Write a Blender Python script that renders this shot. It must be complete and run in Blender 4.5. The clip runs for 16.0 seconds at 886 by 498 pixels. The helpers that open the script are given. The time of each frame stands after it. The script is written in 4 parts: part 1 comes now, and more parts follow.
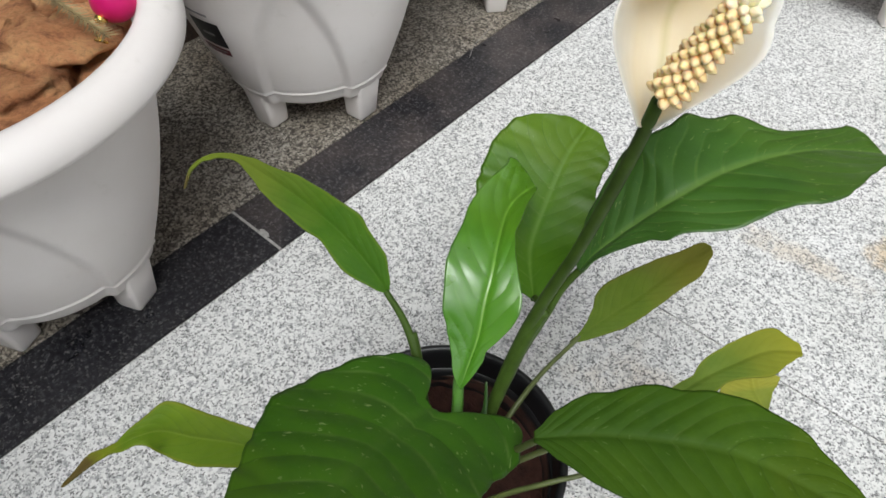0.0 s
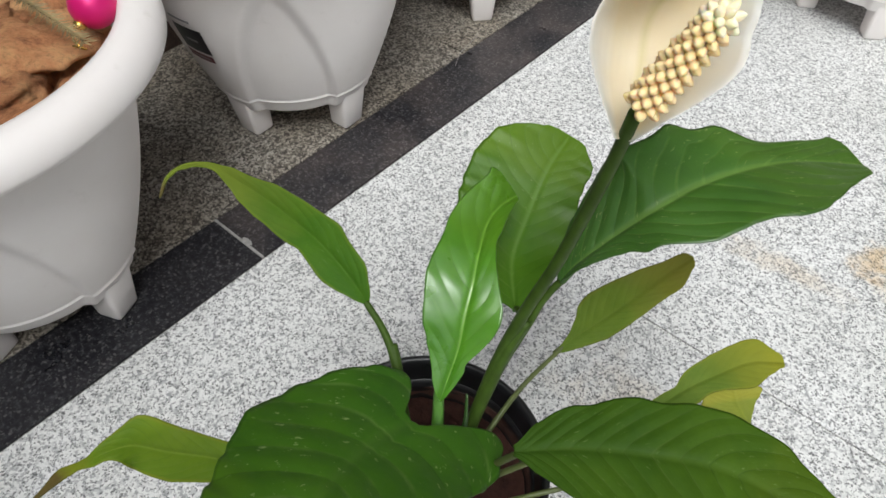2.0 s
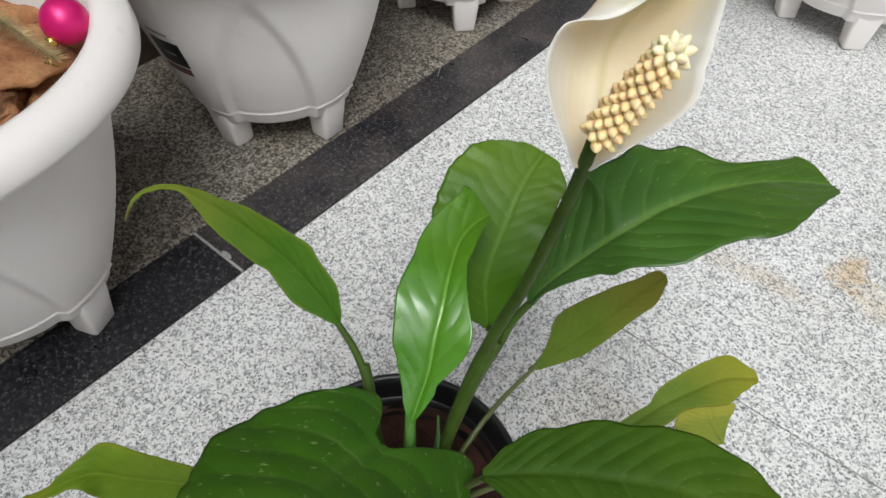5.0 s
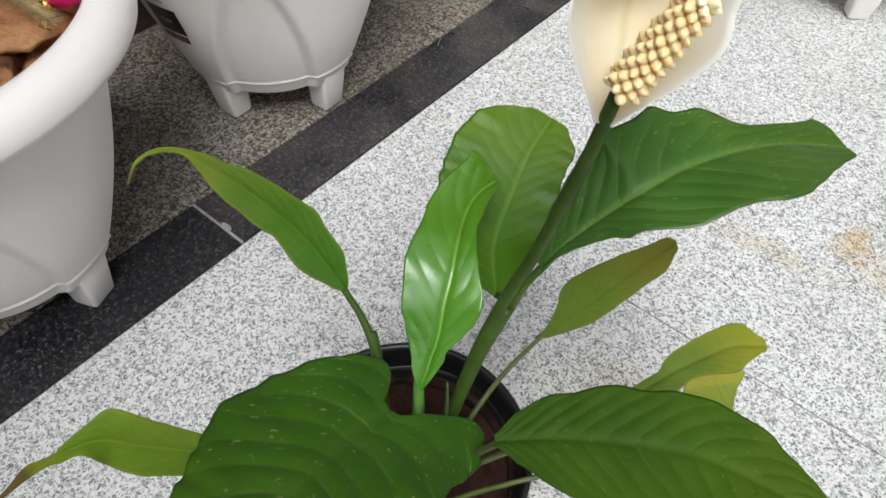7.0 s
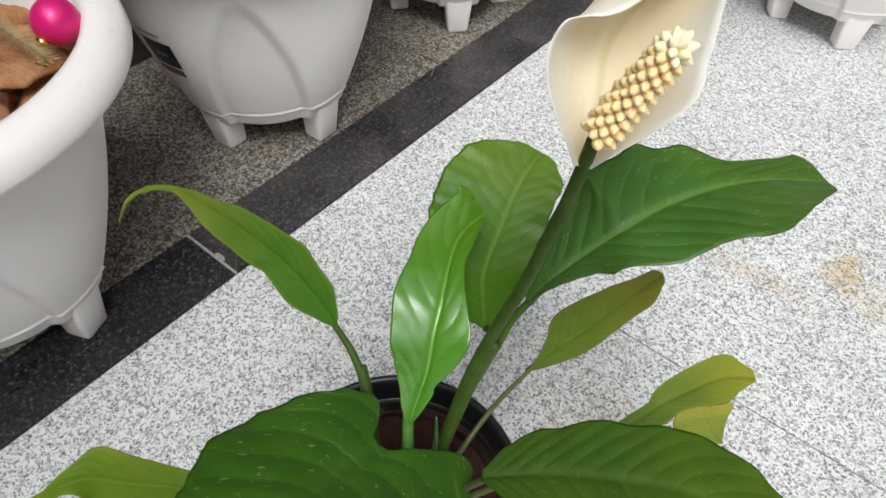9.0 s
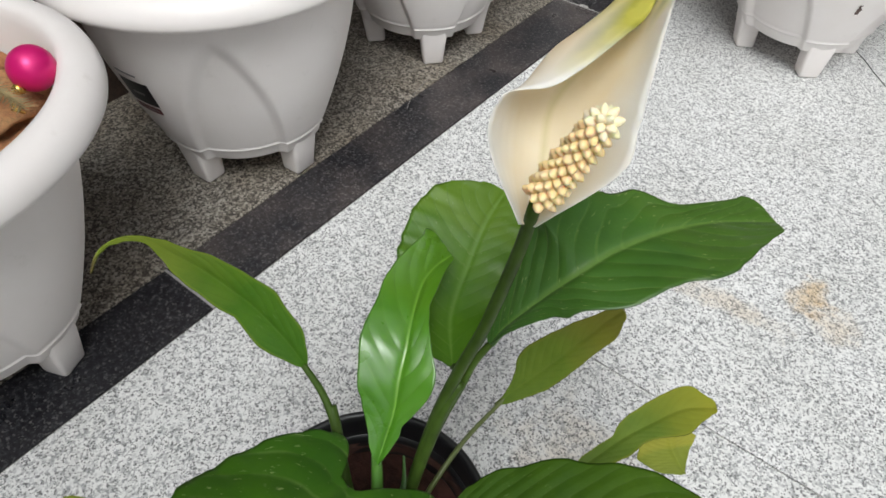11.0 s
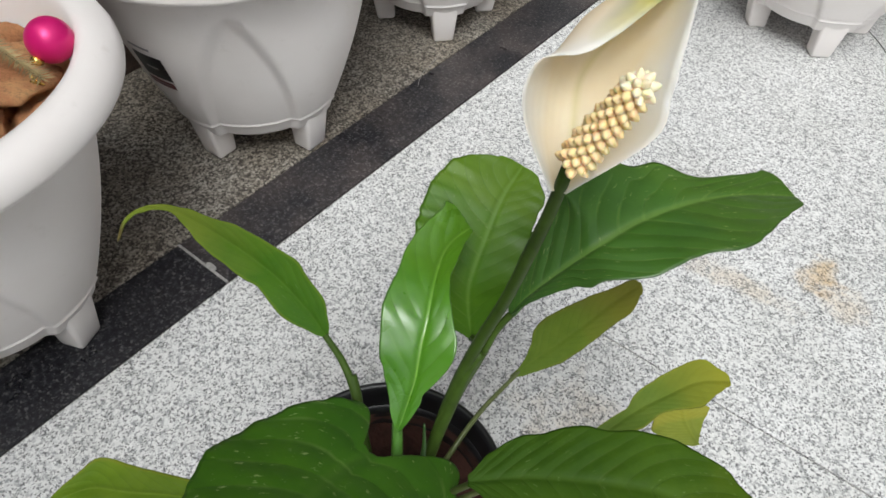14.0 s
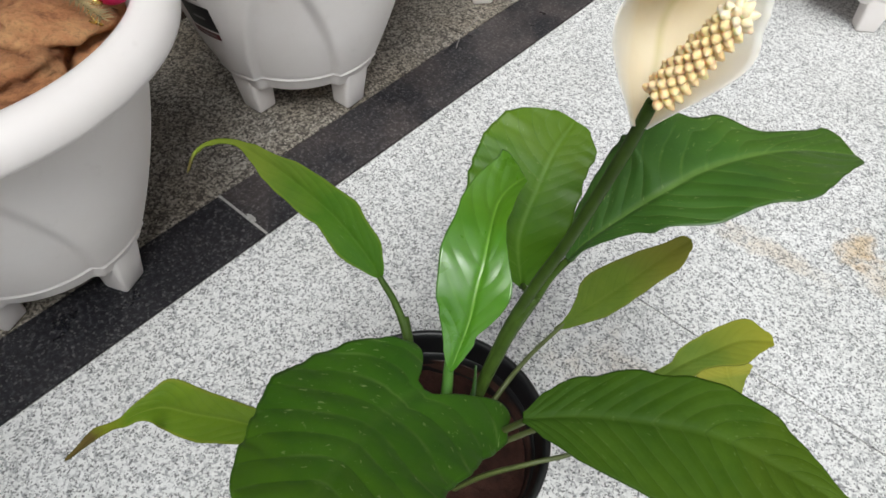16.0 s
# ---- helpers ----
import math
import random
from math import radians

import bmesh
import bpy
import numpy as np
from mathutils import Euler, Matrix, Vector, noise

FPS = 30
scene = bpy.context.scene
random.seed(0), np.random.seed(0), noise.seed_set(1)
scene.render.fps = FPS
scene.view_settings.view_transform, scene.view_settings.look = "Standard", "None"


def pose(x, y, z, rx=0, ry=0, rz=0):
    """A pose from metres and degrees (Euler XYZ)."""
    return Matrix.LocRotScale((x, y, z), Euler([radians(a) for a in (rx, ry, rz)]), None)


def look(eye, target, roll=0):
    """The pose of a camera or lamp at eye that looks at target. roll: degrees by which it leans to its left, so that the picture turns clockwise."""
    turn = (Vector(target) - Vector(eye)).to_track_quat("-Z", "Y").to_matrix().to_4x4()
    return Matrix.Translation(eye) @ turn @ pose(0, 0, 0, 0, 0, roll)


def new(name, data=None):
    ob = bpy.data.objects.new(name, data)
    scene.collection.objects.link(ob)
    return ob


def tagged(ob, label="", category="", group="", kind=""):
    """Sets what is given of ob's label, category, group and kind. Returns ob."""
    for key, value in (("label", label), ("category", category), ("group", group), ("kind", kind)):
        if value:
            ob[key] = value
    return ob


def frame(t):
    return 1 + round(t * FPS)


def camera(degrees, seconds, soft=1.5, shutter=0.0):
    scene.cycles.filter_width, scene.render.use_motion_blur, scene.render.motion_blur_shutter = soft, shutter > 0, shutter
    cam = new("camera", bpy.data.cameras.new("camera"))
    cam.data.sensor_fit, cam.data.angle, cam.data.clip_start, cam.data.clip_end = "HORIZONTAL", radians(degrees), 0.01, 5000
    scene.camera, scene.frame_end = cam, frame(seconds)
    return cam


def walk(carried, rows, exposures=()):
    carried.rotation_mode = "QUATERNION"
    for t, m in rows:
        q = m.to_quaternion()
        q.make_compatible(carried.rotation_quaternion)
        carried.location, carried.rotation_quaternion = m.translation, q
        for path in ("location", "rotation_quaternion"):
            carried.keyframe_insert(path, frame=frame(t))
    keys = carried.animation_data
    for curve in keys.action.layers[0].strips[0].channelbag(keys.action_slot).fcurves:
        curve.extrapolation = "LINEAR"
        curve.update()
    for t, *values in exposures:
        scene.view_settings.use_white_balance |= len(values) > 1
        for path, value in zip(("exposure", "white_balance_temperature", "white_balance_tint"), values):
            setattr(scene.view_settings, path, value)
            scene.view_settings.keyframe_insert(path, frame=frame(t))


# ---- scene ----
cam = camera(65.0, 16.0, soft=1.6)
PATH = [
    (0, (0.527, -0.279, 0.653), (-0.348, 0.678, -0.869), -1.2),
    (0.5, (0.530, -0.277, 0.651), (-0.315, 0.713, -0.868), 0.3),
    (1, (0.527, -0.271, 0.649), (-0.322, 0.710, -0.873), -0.2),
    (1.5, (0.526, -0.272, 0.652), (-0.326, 0.713, -0.867), -0.2),
    (2, (0.528, -0.272, 0.651), (-0.333, 0.718, -0.858), 0.0),
    (2.5, (0.530, -0.265, 0.657), (-0.318, 0.744, -0.847), 0.8),
    (3, (0.531, -0.258, 0.660), (-0.298, 0.765, -0.844), 1.3),
    (5.3, (0.532, -0.257, 0.655), (-0.316, 0.756, -0.846), 0.6),
    (5.5, (0.530, -0.260, 0.651), (-0.306, 0.750, -0.860), 0.9),
    (6, (0.529, -0.263, 0.651), (-0.301, 0.750, -0.861), 0.9),
    (6.5, (0.526, -0.262, 0.646), (-0.278, 0.726, -0.896), 1.0),
    (7, (0.526, -0.263, 0.646), (-0.279, 0.723, -0.898), 1.0),
    (7.5, (0.527, -0.265, 0.646), (-0.292, 0.716, -0.893), 0.5),
    (8, (0.528, -0.263, 0.648), (-0.285, 0.732, -0.886), 0.8),
    (8.5, (0.527, -0.260, 0.653), (-0.313, 0.751, -0.854), 0.3),
    (9, (0.529, -0.258, 0.654), (-0.304, 0.773, -0.844), 1.0),
    (11.3, (0.539, -0.244, 0.679), (-0.292, 0.864, -0.764), 1.5),
    (11.5, (0.537, -0.241, 0.681), (-0.311, 0.882, -0.741), 1.1),
    (12, (0.538, -0.236, 0.689), (-0.322, 0.900, -0.715), 0.3),
    (12.5, (0.539, -0.240, 0.690), (-0.310, 0.914, -0.706), 1.5),
    (13, (0.538, -0.245, 0.682), (-0.280, 0.872, -0.762), 2.8),
    (13.5, (0.539, -0.254, 0.677), (-0.259, 0.826, -0.804), 3.1),
    (14, (0.534, -0.262, 0.674), (-0.275, 0.791, -0.822), 1.6),
    (14.5, (0.530, -0.271, 0.668), (-0.269, 0.768, -0.842), 2.6),
    (15, (0.527, -0.280, 0.666), (-0.275, 0.732, -0.861), 1.9),
    (15.5, (0.527, -0.288, 0.666), (-0.286, 0.707, -0.867), 1.7),
    (16, (0.525, -0.295, 0.665), (-0.280, 0.690, -0.878), 2.4),
]
EXPOSURES = [(0, 0.44), (3, 0.43), (5.3, 0.34), (5.5, 0.36), (6, 0.43), (8.5, 0.49), (9, 0.48), (11.5, 0.30), (12.5, 0.26), (13.5, 0.31), (14.5, 0.41), (16, 0.44)]
walk(cam, [(t, look(eye, target, roll)) for t, eye, target, roll in PATH], [(t, stops, 6380, 6) for t, stops in EXPOSURES])

# ---- world, sun, exposure ----
SUN_EL, SUN_AZ = radians(60), radians(142)
world = bpy.data.worlds.new("sky")
scene.world = world
world.use_nodes = True
wn = world.node_tree
sky = wn.nodes.new("ShaderNodeTexSky")
sky.sky_type, sky.sun_disc = "NISHITA", False
sky.sun_elevation, sky.sun_rotation = SUN_EL, SUN_AZ
sky.air_density, sky.dust_density, sky.ozone_density = 1.0, 4.0, 1.0
grey = wn.nodes.new("ShaderNodeHueSaturation")
grey.inputs["Saturation"].default_value = 0.4
wn.links.new(sky.outputs[0], grey.inputs["Color"])
bg = wn.nodes["Background"]
bg.inputs["Strength"].default_value = 0.127
wn.links.new(grey.outputs[0], bg.inputs["Color"])
sun = new("sun", bpy.data.lights.new("sun", "SUN"))
sun.data.energy, sun.data.angle, sun.data.color = 1.75, radians(32), (0.98, 0.99, 1.0)
sun_dir = Vector((math.sin(SUN_AZ) * math.cos(SUN_EL), math.cos(SUN_AZ) * math.cos(SUN_EL), math.sin(SUN_EL)))
sun.matrix_world = look(sun_dir * 6, (0, 0, 0))
scene.view_settings.exposure = 0.14


# ---- materials ----
class Mat:
    """A node material, with short calls for the usual nodes."""

    def __init__(self, name, rough=0.5, metal=0.0, spec=0.5):
        self.mat = bpy.data.materials.new(name)
        self.mat.use_nodes = True
        self.tree = self.mat.node_tree
        self.bsdf = self.tree.nodes["Principled BSDF"]
        self.put("Roughness", rough), self.put("Metallic", metal), self.put("Specular IOR Level", spec)
        self.coords = self.tree.nodes.new("ShaderNodeTexCoord")

    def put(self, key, value):
        if hasattr(value, "is_linked"):
            self.tree.links.new(value, self.bsdf.inputs[key])
        else:
            self.bsdf.inputs[key].default_value = value

    def wire(self, a, b):
        if hasattr(a, "is_linked"):
            self.tree.links.new(a, b)
        else:
            b.default_value = a

    def noise(self, scale, detail=3.0, rough=0.55, vec=None, dist=0.0):
        n = self.tree.nodes.new("ShaderNodeTexNoise")
        n.inputs["Scale"].default_value, n.inputs["Detail"].default_value = scale, detail
        n.inputs["Roughness"].default_value, n.inputs["Distortion"].default_value = rough, dist
        self.tree.links.new(vec or self.coords.outputs["Object"], n.inputs["Vector"])
        return n.outputs["Fac"]

    def cells(self, scale, out="Color", vec=None):
        n = self.tree.nodes.new("ShaderNodeTexVoronoi")
        n.inputs["Scale"].default_value = scale
        self.tree.links.new(vec or self.coords.outputs["Object"], n.inputs["Vector"])
        return n.outputs[out]

    def ramp(self, fac, *stops):
        n = self.tree.nodes.new("ShaderNodeValToRGB")
        while len(n.color_ramp.elements) < len(stops):
            n.color_ramp.elements.new(0.5)
        for e, (pos, col) in zip(n.color_ramp.elements, stops):
            e.position = pos
            e.color = (*col, 1) if isinstance(col, tuple) else (col, col, col, 1)
        self.tree.links.new(fac, n.inputs["Fac"])
        return n.outputs["Color"]

    def mix(self, fac, a, b, how="MIX"):
        n = self.tree.nodes.new("ShaderNodeMix")
        n.data_type, n.blend_type = "RGBA", how
        self.wire(fac, n.inputs[0])
        for v, i in ((a, 6), (b, 7)):
            self.wire((*v, 1) if isinstance(v, tuple) else v, n.inputs[i])
        return n.outputs[2]

    def calc(self, how, a, b=0.0, c=0.0):
        n = self.tree.nodes.new("ShaderNodeMath")
        n.operation = how
        for v, i in ((a, 0), (b, 1), (c, 2)):
            self.wire(v, n.inputs[i])
        return n.outputs[0]

    def uv(self):
        n = self.tree.nodes.new("ShaderNodeSeparateXYZ")
        self.tree.links.new(self.coords.outputs["UV"], n.inputs[0])
        return n.outputs[0], n.outputs[1]

    def glow_through(self, colour, amount):
        """Lets light pass through a thin sheet."""
        t, x = self.tree.nodes.new("ShaderNodeBsdfTranslucent"), self.tree.nodes.new("ShaderNodeMixShader")
        self.wire(colour, t.inputs["Color"])
        x.inputs[0].default_value = amount
        self.tree.links.new(self.bsdf.outputs[0], x.inputs[1])
        self.tree.links.new(t.outputs[0], x.inputs[2])
        self.tree.links.new(x.outputs[0], self.tree.nodes["Material Output"].inputs["Surface"])

    def plane_vector(self, a, b):
        n = self.tree.nodes.new("ShaderNodeCombineXYZ")
        self.wire(a, n.inputs[0]), self.wire(b, n.inputs[1])
        return n.outputs[0]

    def bump(self, height, strength=0.3, distance=0.001):
        n = self.tree.nodes.new("ShaderNodeBump")
        n.inputs["Strength"].default_value, n.inputs["Distance"].default_value = strength, distance
        self.tree.links.new(height, n.inputs["Height"])
        self.tree.links.new(n.outputs[0], self.bsdf.inputs["Normal"])


def split(m, colour):
    n = m.tree.nodes.new("ShaderNodeSeparateColor")
    m.tree.links.new(colour, n.inputs[0])
    return n.outputs


def granite_light():
    m = Mat("light_granite", rough=0.42, spec=0.4)
    warp = m.tree.nodes.new("ShaderNodeVectorMath")
    warp.operation = "MULTIPLY_ADD"
    soft_noise = m.tree.nodes.new("ShaderNodeTexNoise")
    soft_noise.inputs["Scale"].default_value, soft_noise.inputs["Detail"].default_value = 260, 2
    m.tree.links.new(m.coords.outputs["Object"], soft_noise.inputs["Vector"])
    m.tree.links.new(soft_noise.outputs["Color"], warp.inputs[0])
    warp.inputs[1].default_value = (0.0026, 0.0026, 0.0)
    m.tree.links.new(m.coords.outputs["Object"], warp.inputs[2])
    vec = warp.outputs[0]
    big, small = split(m, m.cells(360, vec=vec)), split(m, m.cells(600, vec=vec))
    drift = m.noise(85, 4, 0.62, dist=0.5)
    seed = m.calc("ADD", m.calc("MULTIPLY", big[0], 0.55), m.calc("MULTIPLY", drift, 0.60))
    col = m.ramp(seed, (0.33, (0.33, 0.33, 0.335)), (0.45, (0.52, 0.52, 0.52)), (0.57, (0.67, 0.668, 0.66)), (0.80, (0.74, 0.737, 0.728)))
    dark = m.calc("ADD", m.calc("MULTIPLY", small[1], 0.55), m.calc("MULTIPLY", m.noise(150, 3, 0.6, dist=0.6), 0.55))
    col = m.mix(m.calc("MULTIPLY", m.ramp(dark, (0.70, 0.0), (0.75, 1.0)), 0.85), col, (0.085, 0.083, 0.085))
    fleck = m.calc("ADD", m.calc("MULTIPLY", small[2], 0.45), m.calc("MULTIPLY", m.noise(160, 3, 0.6), 0.55))
    col = m.mix(m.calc("MULTIPLY", m.ramp(fleck, (0.66, 0.0), (0.74, 1.0)), 0.5), col, (0.86, 0.86, 0.85))
    wide = m.ramp(m.noise(7, 4, 0.6), (0.3, (0.90, 0.90, 0.885)), (0.7, (1.02, 1.02, 1.02)))
    col = m.mix(1.0, col, wide, "MULTIPLY")
    # tan spill marks on one slab, then a faint tan tint beside the pot
    for x, y, rx, ry, amount in ((0.567, 0.480, 0.028, 0.042, 0.85), (0.48, 0.405, 0.10, 0.022, 0.35), (0.60, 0.455, 0.045, 0.03, 0.4), (0.45, 0.10, 0.09, 0.07, 0.28)):
        n = m.tree.nodes.new("ShaderNodeMapping")
        n.vector_type = "TEXTURE"
        n.inputs["Location"].default_value, n.inputs["Scale"].default_value = (x, y, 0), (rx, ry, 1)
        m.tree.links.new(m.coords.outputs["Object"], n.inputs["Vector"])
        d = m.tree.nodes.new("ShaderNodeVectorMath")
        d.operation = "LENGTH"
        m.tree.links.new(n.outputs[0], d.inputs[0])
        reach = m.calc("ADD", d.outputs["Value"], m.calc("MULTIPLY", m.calc("SUBTRACT", m.noise(38, 5, 0.65), 0.5), 2.6))
        col = m.mix(m.calc("MULTIPLY", m.ramp(reach, (0.25, 1.0), (1.0, 0.0)), amount), col, m.mix(1.0, col, (0.86, 0.66, 0.42), "MULTIPLY"))
    m.put("Base Color", col)
    m.bump(m.noise(260, 3), 0.12, 0.0005)
    return m.mat


# the light granite again, darkened and browned for dirt and the planters' shade
def granite_dirty_shaded():
    m = Mat("dirty_shaded_granite", rough=0.45, spec=0.4)
    grain = m.tree.nodes.new("ShaderNodeSeparateColor")
    m.tree.links.new(m.cells(340), grain.inputs[0])
    seed = m.calc("ADD", m.calc("MULTIPLY", grain.outputs[0], 0.46), m.calc("MULTIPLY", m.noise(110, 5, 0.66, dist=0.5), 0.54))
    col = m.ramp(seed, (0.32, (0.06, 0.053, 0.045)), (0.44, (0.175, 0.158, 0.137)), (0.55, (0.29, 0.266, 0.232)), (0.68, (0.44, 0.415, 0.37)))
    black = m.ramp(m.calc("ADD", m.calc("MULTIPLY", grain.outputs[1], 0.3), m.calc("MULTIPLY", m.noise(240, 2, 0.5), 0.7)), (0.58, 0.0), (0.65, 1.0))
    col = m.mix(m.calc("MULTIPLY", black, 0.7), col, (0.05, 0.044, 0.038))
    wide = m.ramp(m.noise(6, 4, 0.6), (0.3, (0.72, 0.66, 0.58)), (0.7, (1.0, 1.0, 1.0)))
    m.put("Base Color", m.mix(1.0, col, wide, "MULTIPLY"))
    m.bump(m.noise(260, 3), 0.12, 0.0005)
    return m.mat


def granite_dark(name="dark_granite", dusty=1.0):
    m = Mat(name, rough=0.30, spec=0.4)
    base = m.ramp(m.noise(150, 4, 0.65), (0.38, (0.006, 0.006, 0.008)), (0.55, (0.018, 0.018, 0.022)), (0.72, (0.070, 0.068, 0.072)))
    grain = m.tree.nodes.new("ShaderNodeSeparateColor")
    m.tree.links.new(m.cells(420), grain.inputs[0])
    fleck = m.ramp(m.calc("ADD", m.calc("MULTIPLY", grain.outputs[0], 0.35), m.calc("MULTIPLY", m.noise(200, 3, 0.6), 0.65)), (0.60, 0.0), (0.72, 1.0))
    dust = m.ramp(m.noise(7, 4, 0.6), (0.4, (0.0, 0.0, 0.0)), (0.68, (0.060 * dusty, 0.047 * dusty, 0.041 * dusty)))
    col = m.mix(m.calc("MULTIPLY", fleck, 0.38), base, (0.26, 0.25, 0.24))
    m.put("Base Color", m.mix(1.0, col, dust, "ADD"))
    m.put("Roughness", m.ramp(m.noise(9, 4), (0.3, 0.25), (0.7, 0.5)))
    return m.mat


def plain(name, col, rough=0.5, metal=0.0, var=0.12, scale=30.0, bump=0.0, spec=0.5):
    m = Mat(name, rough, metal, spec)
    lo = tuple(c * (1 - var) for c in col)
    m.put("Base Color", m.ramp(m.noise(scale, 5, 0.6), (0.3, lo), (0.7, col)))
    if bump:
        m.bump(m.noise(scale * 4, 4), bump, 0.002)
    return m.mat


def plastic_white():
    m = Mat("white_plastic", rough=0.38, spec=0.45)
    col = m.ramp(m.noise(6, 5, 0.6), (0.25, (0.81, 0.755, 0.725)), (0.7, (0.87, 0.83, 0.81)))
    smear = m.ramp(m.noise(40, 5, 0.7), (0.62, 0.0), (0.8, 1.0))
    m.put("Base Color", m.mix(m.calc("MULTIPLY", smear, 0.25), col, (0.55, 0.50, 0.45)))
    m.put("Roughness", m.ramp(m.noise(18, 4), (0.3, 0.30), (0.7, 0.48)))
    m.bump(m.noise(350, 2), 0.06, 0.0006)
    return m.mat


# dry below 1 only darkens the colour and lowers the roughness
def soil_red(name="red_soil", dry=1.0):
    m = Mat(name, rough=0.6 + 0.32 * dry, spec=0.2)
    col = m.ramp(m.noise(13, 8, 0.72, dist=0.4), (0.28, (0.06, 0.026, 0.014)), (0.36, (0.30, 0.125, 0.060)), (0.44, (0.60, 0.27, 0.125)), (0.56, (0.74, 0.40, 0.19)), (0.72, (0.82, 0.53, 0.24)))
    crumbs = m.ramp(m.noise(230, 5, 0.75), (0.32, 0.66), (0.52, 1.0))
    col = m.mix(1.0, col, crumbs, "MULTIPLY")
    m.put("Base Color", m.mix(1.0, col, (dry, dry * dry ** 0.25, dry * dry ** 0.35), "MULTIPLY"))
    m.bump(m.noise(95, 9, 0.82), 0.95, 0.006)
    return m.mat


def leaf_mat(name, dark, light, vein, gloss=0.32, veins=13.0, dots=0.5, spec=0.4, rib_tone=0.45, tip=None, relief=0.22, line_tone=0.18, through_light=0.3, tip_from=0.52, wax=0.0, dry_from=0.0):
    """A leaf with its side veins, from the blade's own across (u) and along (v) coordinates. tip: the colour towards a withering tip."""
    m = Mat(name, rough=gloss, spec=spec)
    u, v = m.uv()
    side = m.calc("ABSOLUTE", m.calc("SUBTRACT", m.calc("MULTIPLY", u, 2.0), 1.0))
    wob = m.calc("MULTIPLY", m.calc("SUBTRACT", m.noise(28, 3), 0.5), 0.02)
    run = m.calc("SUBTRACT", m.calc("ADD", v, wob), m.calc("MULTIPLY", m.calc("POWER", side, 1.25), 0.22))
    phase = m.calc("MULTIPLY", m.calc("SUBTRACT", m.calc("MULTIPLY", run, veins), 0.25), math.pi)
    swell = m.calc("POWER", m.calc("ABSOLUTE", m.calc("SINE", phase)), 0.6)
    fine = m.calc("POWER", m.calc("ABSOLUTE", m.calc("SINE", m.calc("MULTIPLY", phase, 3.0))), 0.6)
    broken = m.ramp(m.noise(42, 3), (0.40, 0.0), (0.62, 1.0))
    line = m.calc("MULTIPLY", m.ramp(swell, (0.22, 1.0), (0.50, 0.0)), broken)
    base = m.ramp(m.noise(20, 6, 0.62), (0.3, dark), (0.68, light))
    # darker, bluer base: own tone, with the sky's sheen put into the colour
    deep = tuple(c * k for c, k in zip(dark, (0.75, 0.9, 2.2)))
    base = m.mix(m.calc("MULTIPLY", m.ramp(v, (0.0, 1.0), (0.45, 0.0)), 0.28), base, deep)
    base = m.mix(m.calc("MULTIPLY", m.ramp(m.calc("ADD", v, m.calc("MULTIPLY", m.noise(14, 3), 0.6)), (0.9, 0.0), (1.3, 1.0)), 0.35), base, tuple(c * k for c, k in zip(light, (1.5, 1.12, 0.9))))
    base = m.mix(m.calc("MULTIPLY", m.ramp(swell, (0.1, 1.0), (0.35, 0.0)), 0.35), base, tuple(c * 0.65 for c in dark))
    base = m.mix(m.calc("MULTIPLY", line, line_tone), base, vein)
    rib = m.ramp(side, (0.0, 1.0), (0.08, 0.0))
    base = m.mix(m.calc("MULTIPLY", rib, rib_tone), base, vein)
    along = m.plane_vector(m.calc("MULTIPLY", run, veins * 5.0), m.calc("MULTIPLY", side, 9.0))
    spot = m.ramp(m.noise(1.0, 3, 0.6, vec=along), (0.63, 0.0), (0.70, 1.0))
    spot = m.calc("MULTIPLY", spot, m.ramp(m.noise(18, 3), (0.40, 0.0), (0.55, 1.0)))
    base = m.mix(m.calc("MULTIPLY", spot, dots), base, (0.30, 0.38, 0.16))
    blotch = m.ramp(m.noise(55, 4, 0.6), (0.71, 0.0), (0.77, 1.0))
    base = m.mix(m.calc("MULTIPLY", blotch, dots * 0.35), base, (0.30, 0.36, 0.20))
    if tip:
        end = m.ramp(m.calc("ADD", v, m.calc("MULTIPLY", m.calc("SUBTRACT", m.noise(50, 4), 0.5), 0.2)), (tip_from, 0.0), (min(tip_from + 0.34, 0.99), 1.0))
        base = m.mix(m.calc("MULTIPLY", end, 0.85), base, tip)
        rim = m.ramp(side, (0.86, 0.0), (1.0, 1.0))
        base = m.mix(m.calc("MULTIPLY", rim, 0.55), base, tip)
    if dry_from:
        end = m.ramp(m.calc("ADD", v, m.calc("MULTIPLY", m.calc("SUBTRACT", m.noise(70, 4), 0.5), 0.12)), (dry_from, 0.0), (dry_from + 0.06, 1.0))
        base = m.mix(m.calc("MULTIPLY", end, 0.9), base, (0.13, 0.088, 0.032))
    margin = m.ramp(side, (0.962, 0.0), (0.985, 1.0))
    base = m.mix(m.calc("MULTIPLY", margin, 0.38), base, tuple(c * 0.4 for c in dark))
    m.put("Base Color", base)
    m.put("Coat Weight", wax), m.put("Coat Roughness", gloss)
    m.put("Roughness", m.ramp(m.noise(35, 5, 0.6), (0.3, gloss - 0.08), (0.7, gloss + 0.16)))
    height = m.calc("ADD", m.calc("MULTIPLY", swell, 0.5), m.calc("MULTIPLY", fine, 0.12))
    m.bump(m.calc("ADD", height, m.calc("MULTIPLY", m.noise(60, 5, 0.6), 1.1)), relief, 0.0016)
    m.glow_through(m.mix(1.0, base, (1.7, 1.7, 0.6), "MULTIPLY"), through_light)
    return m.mat


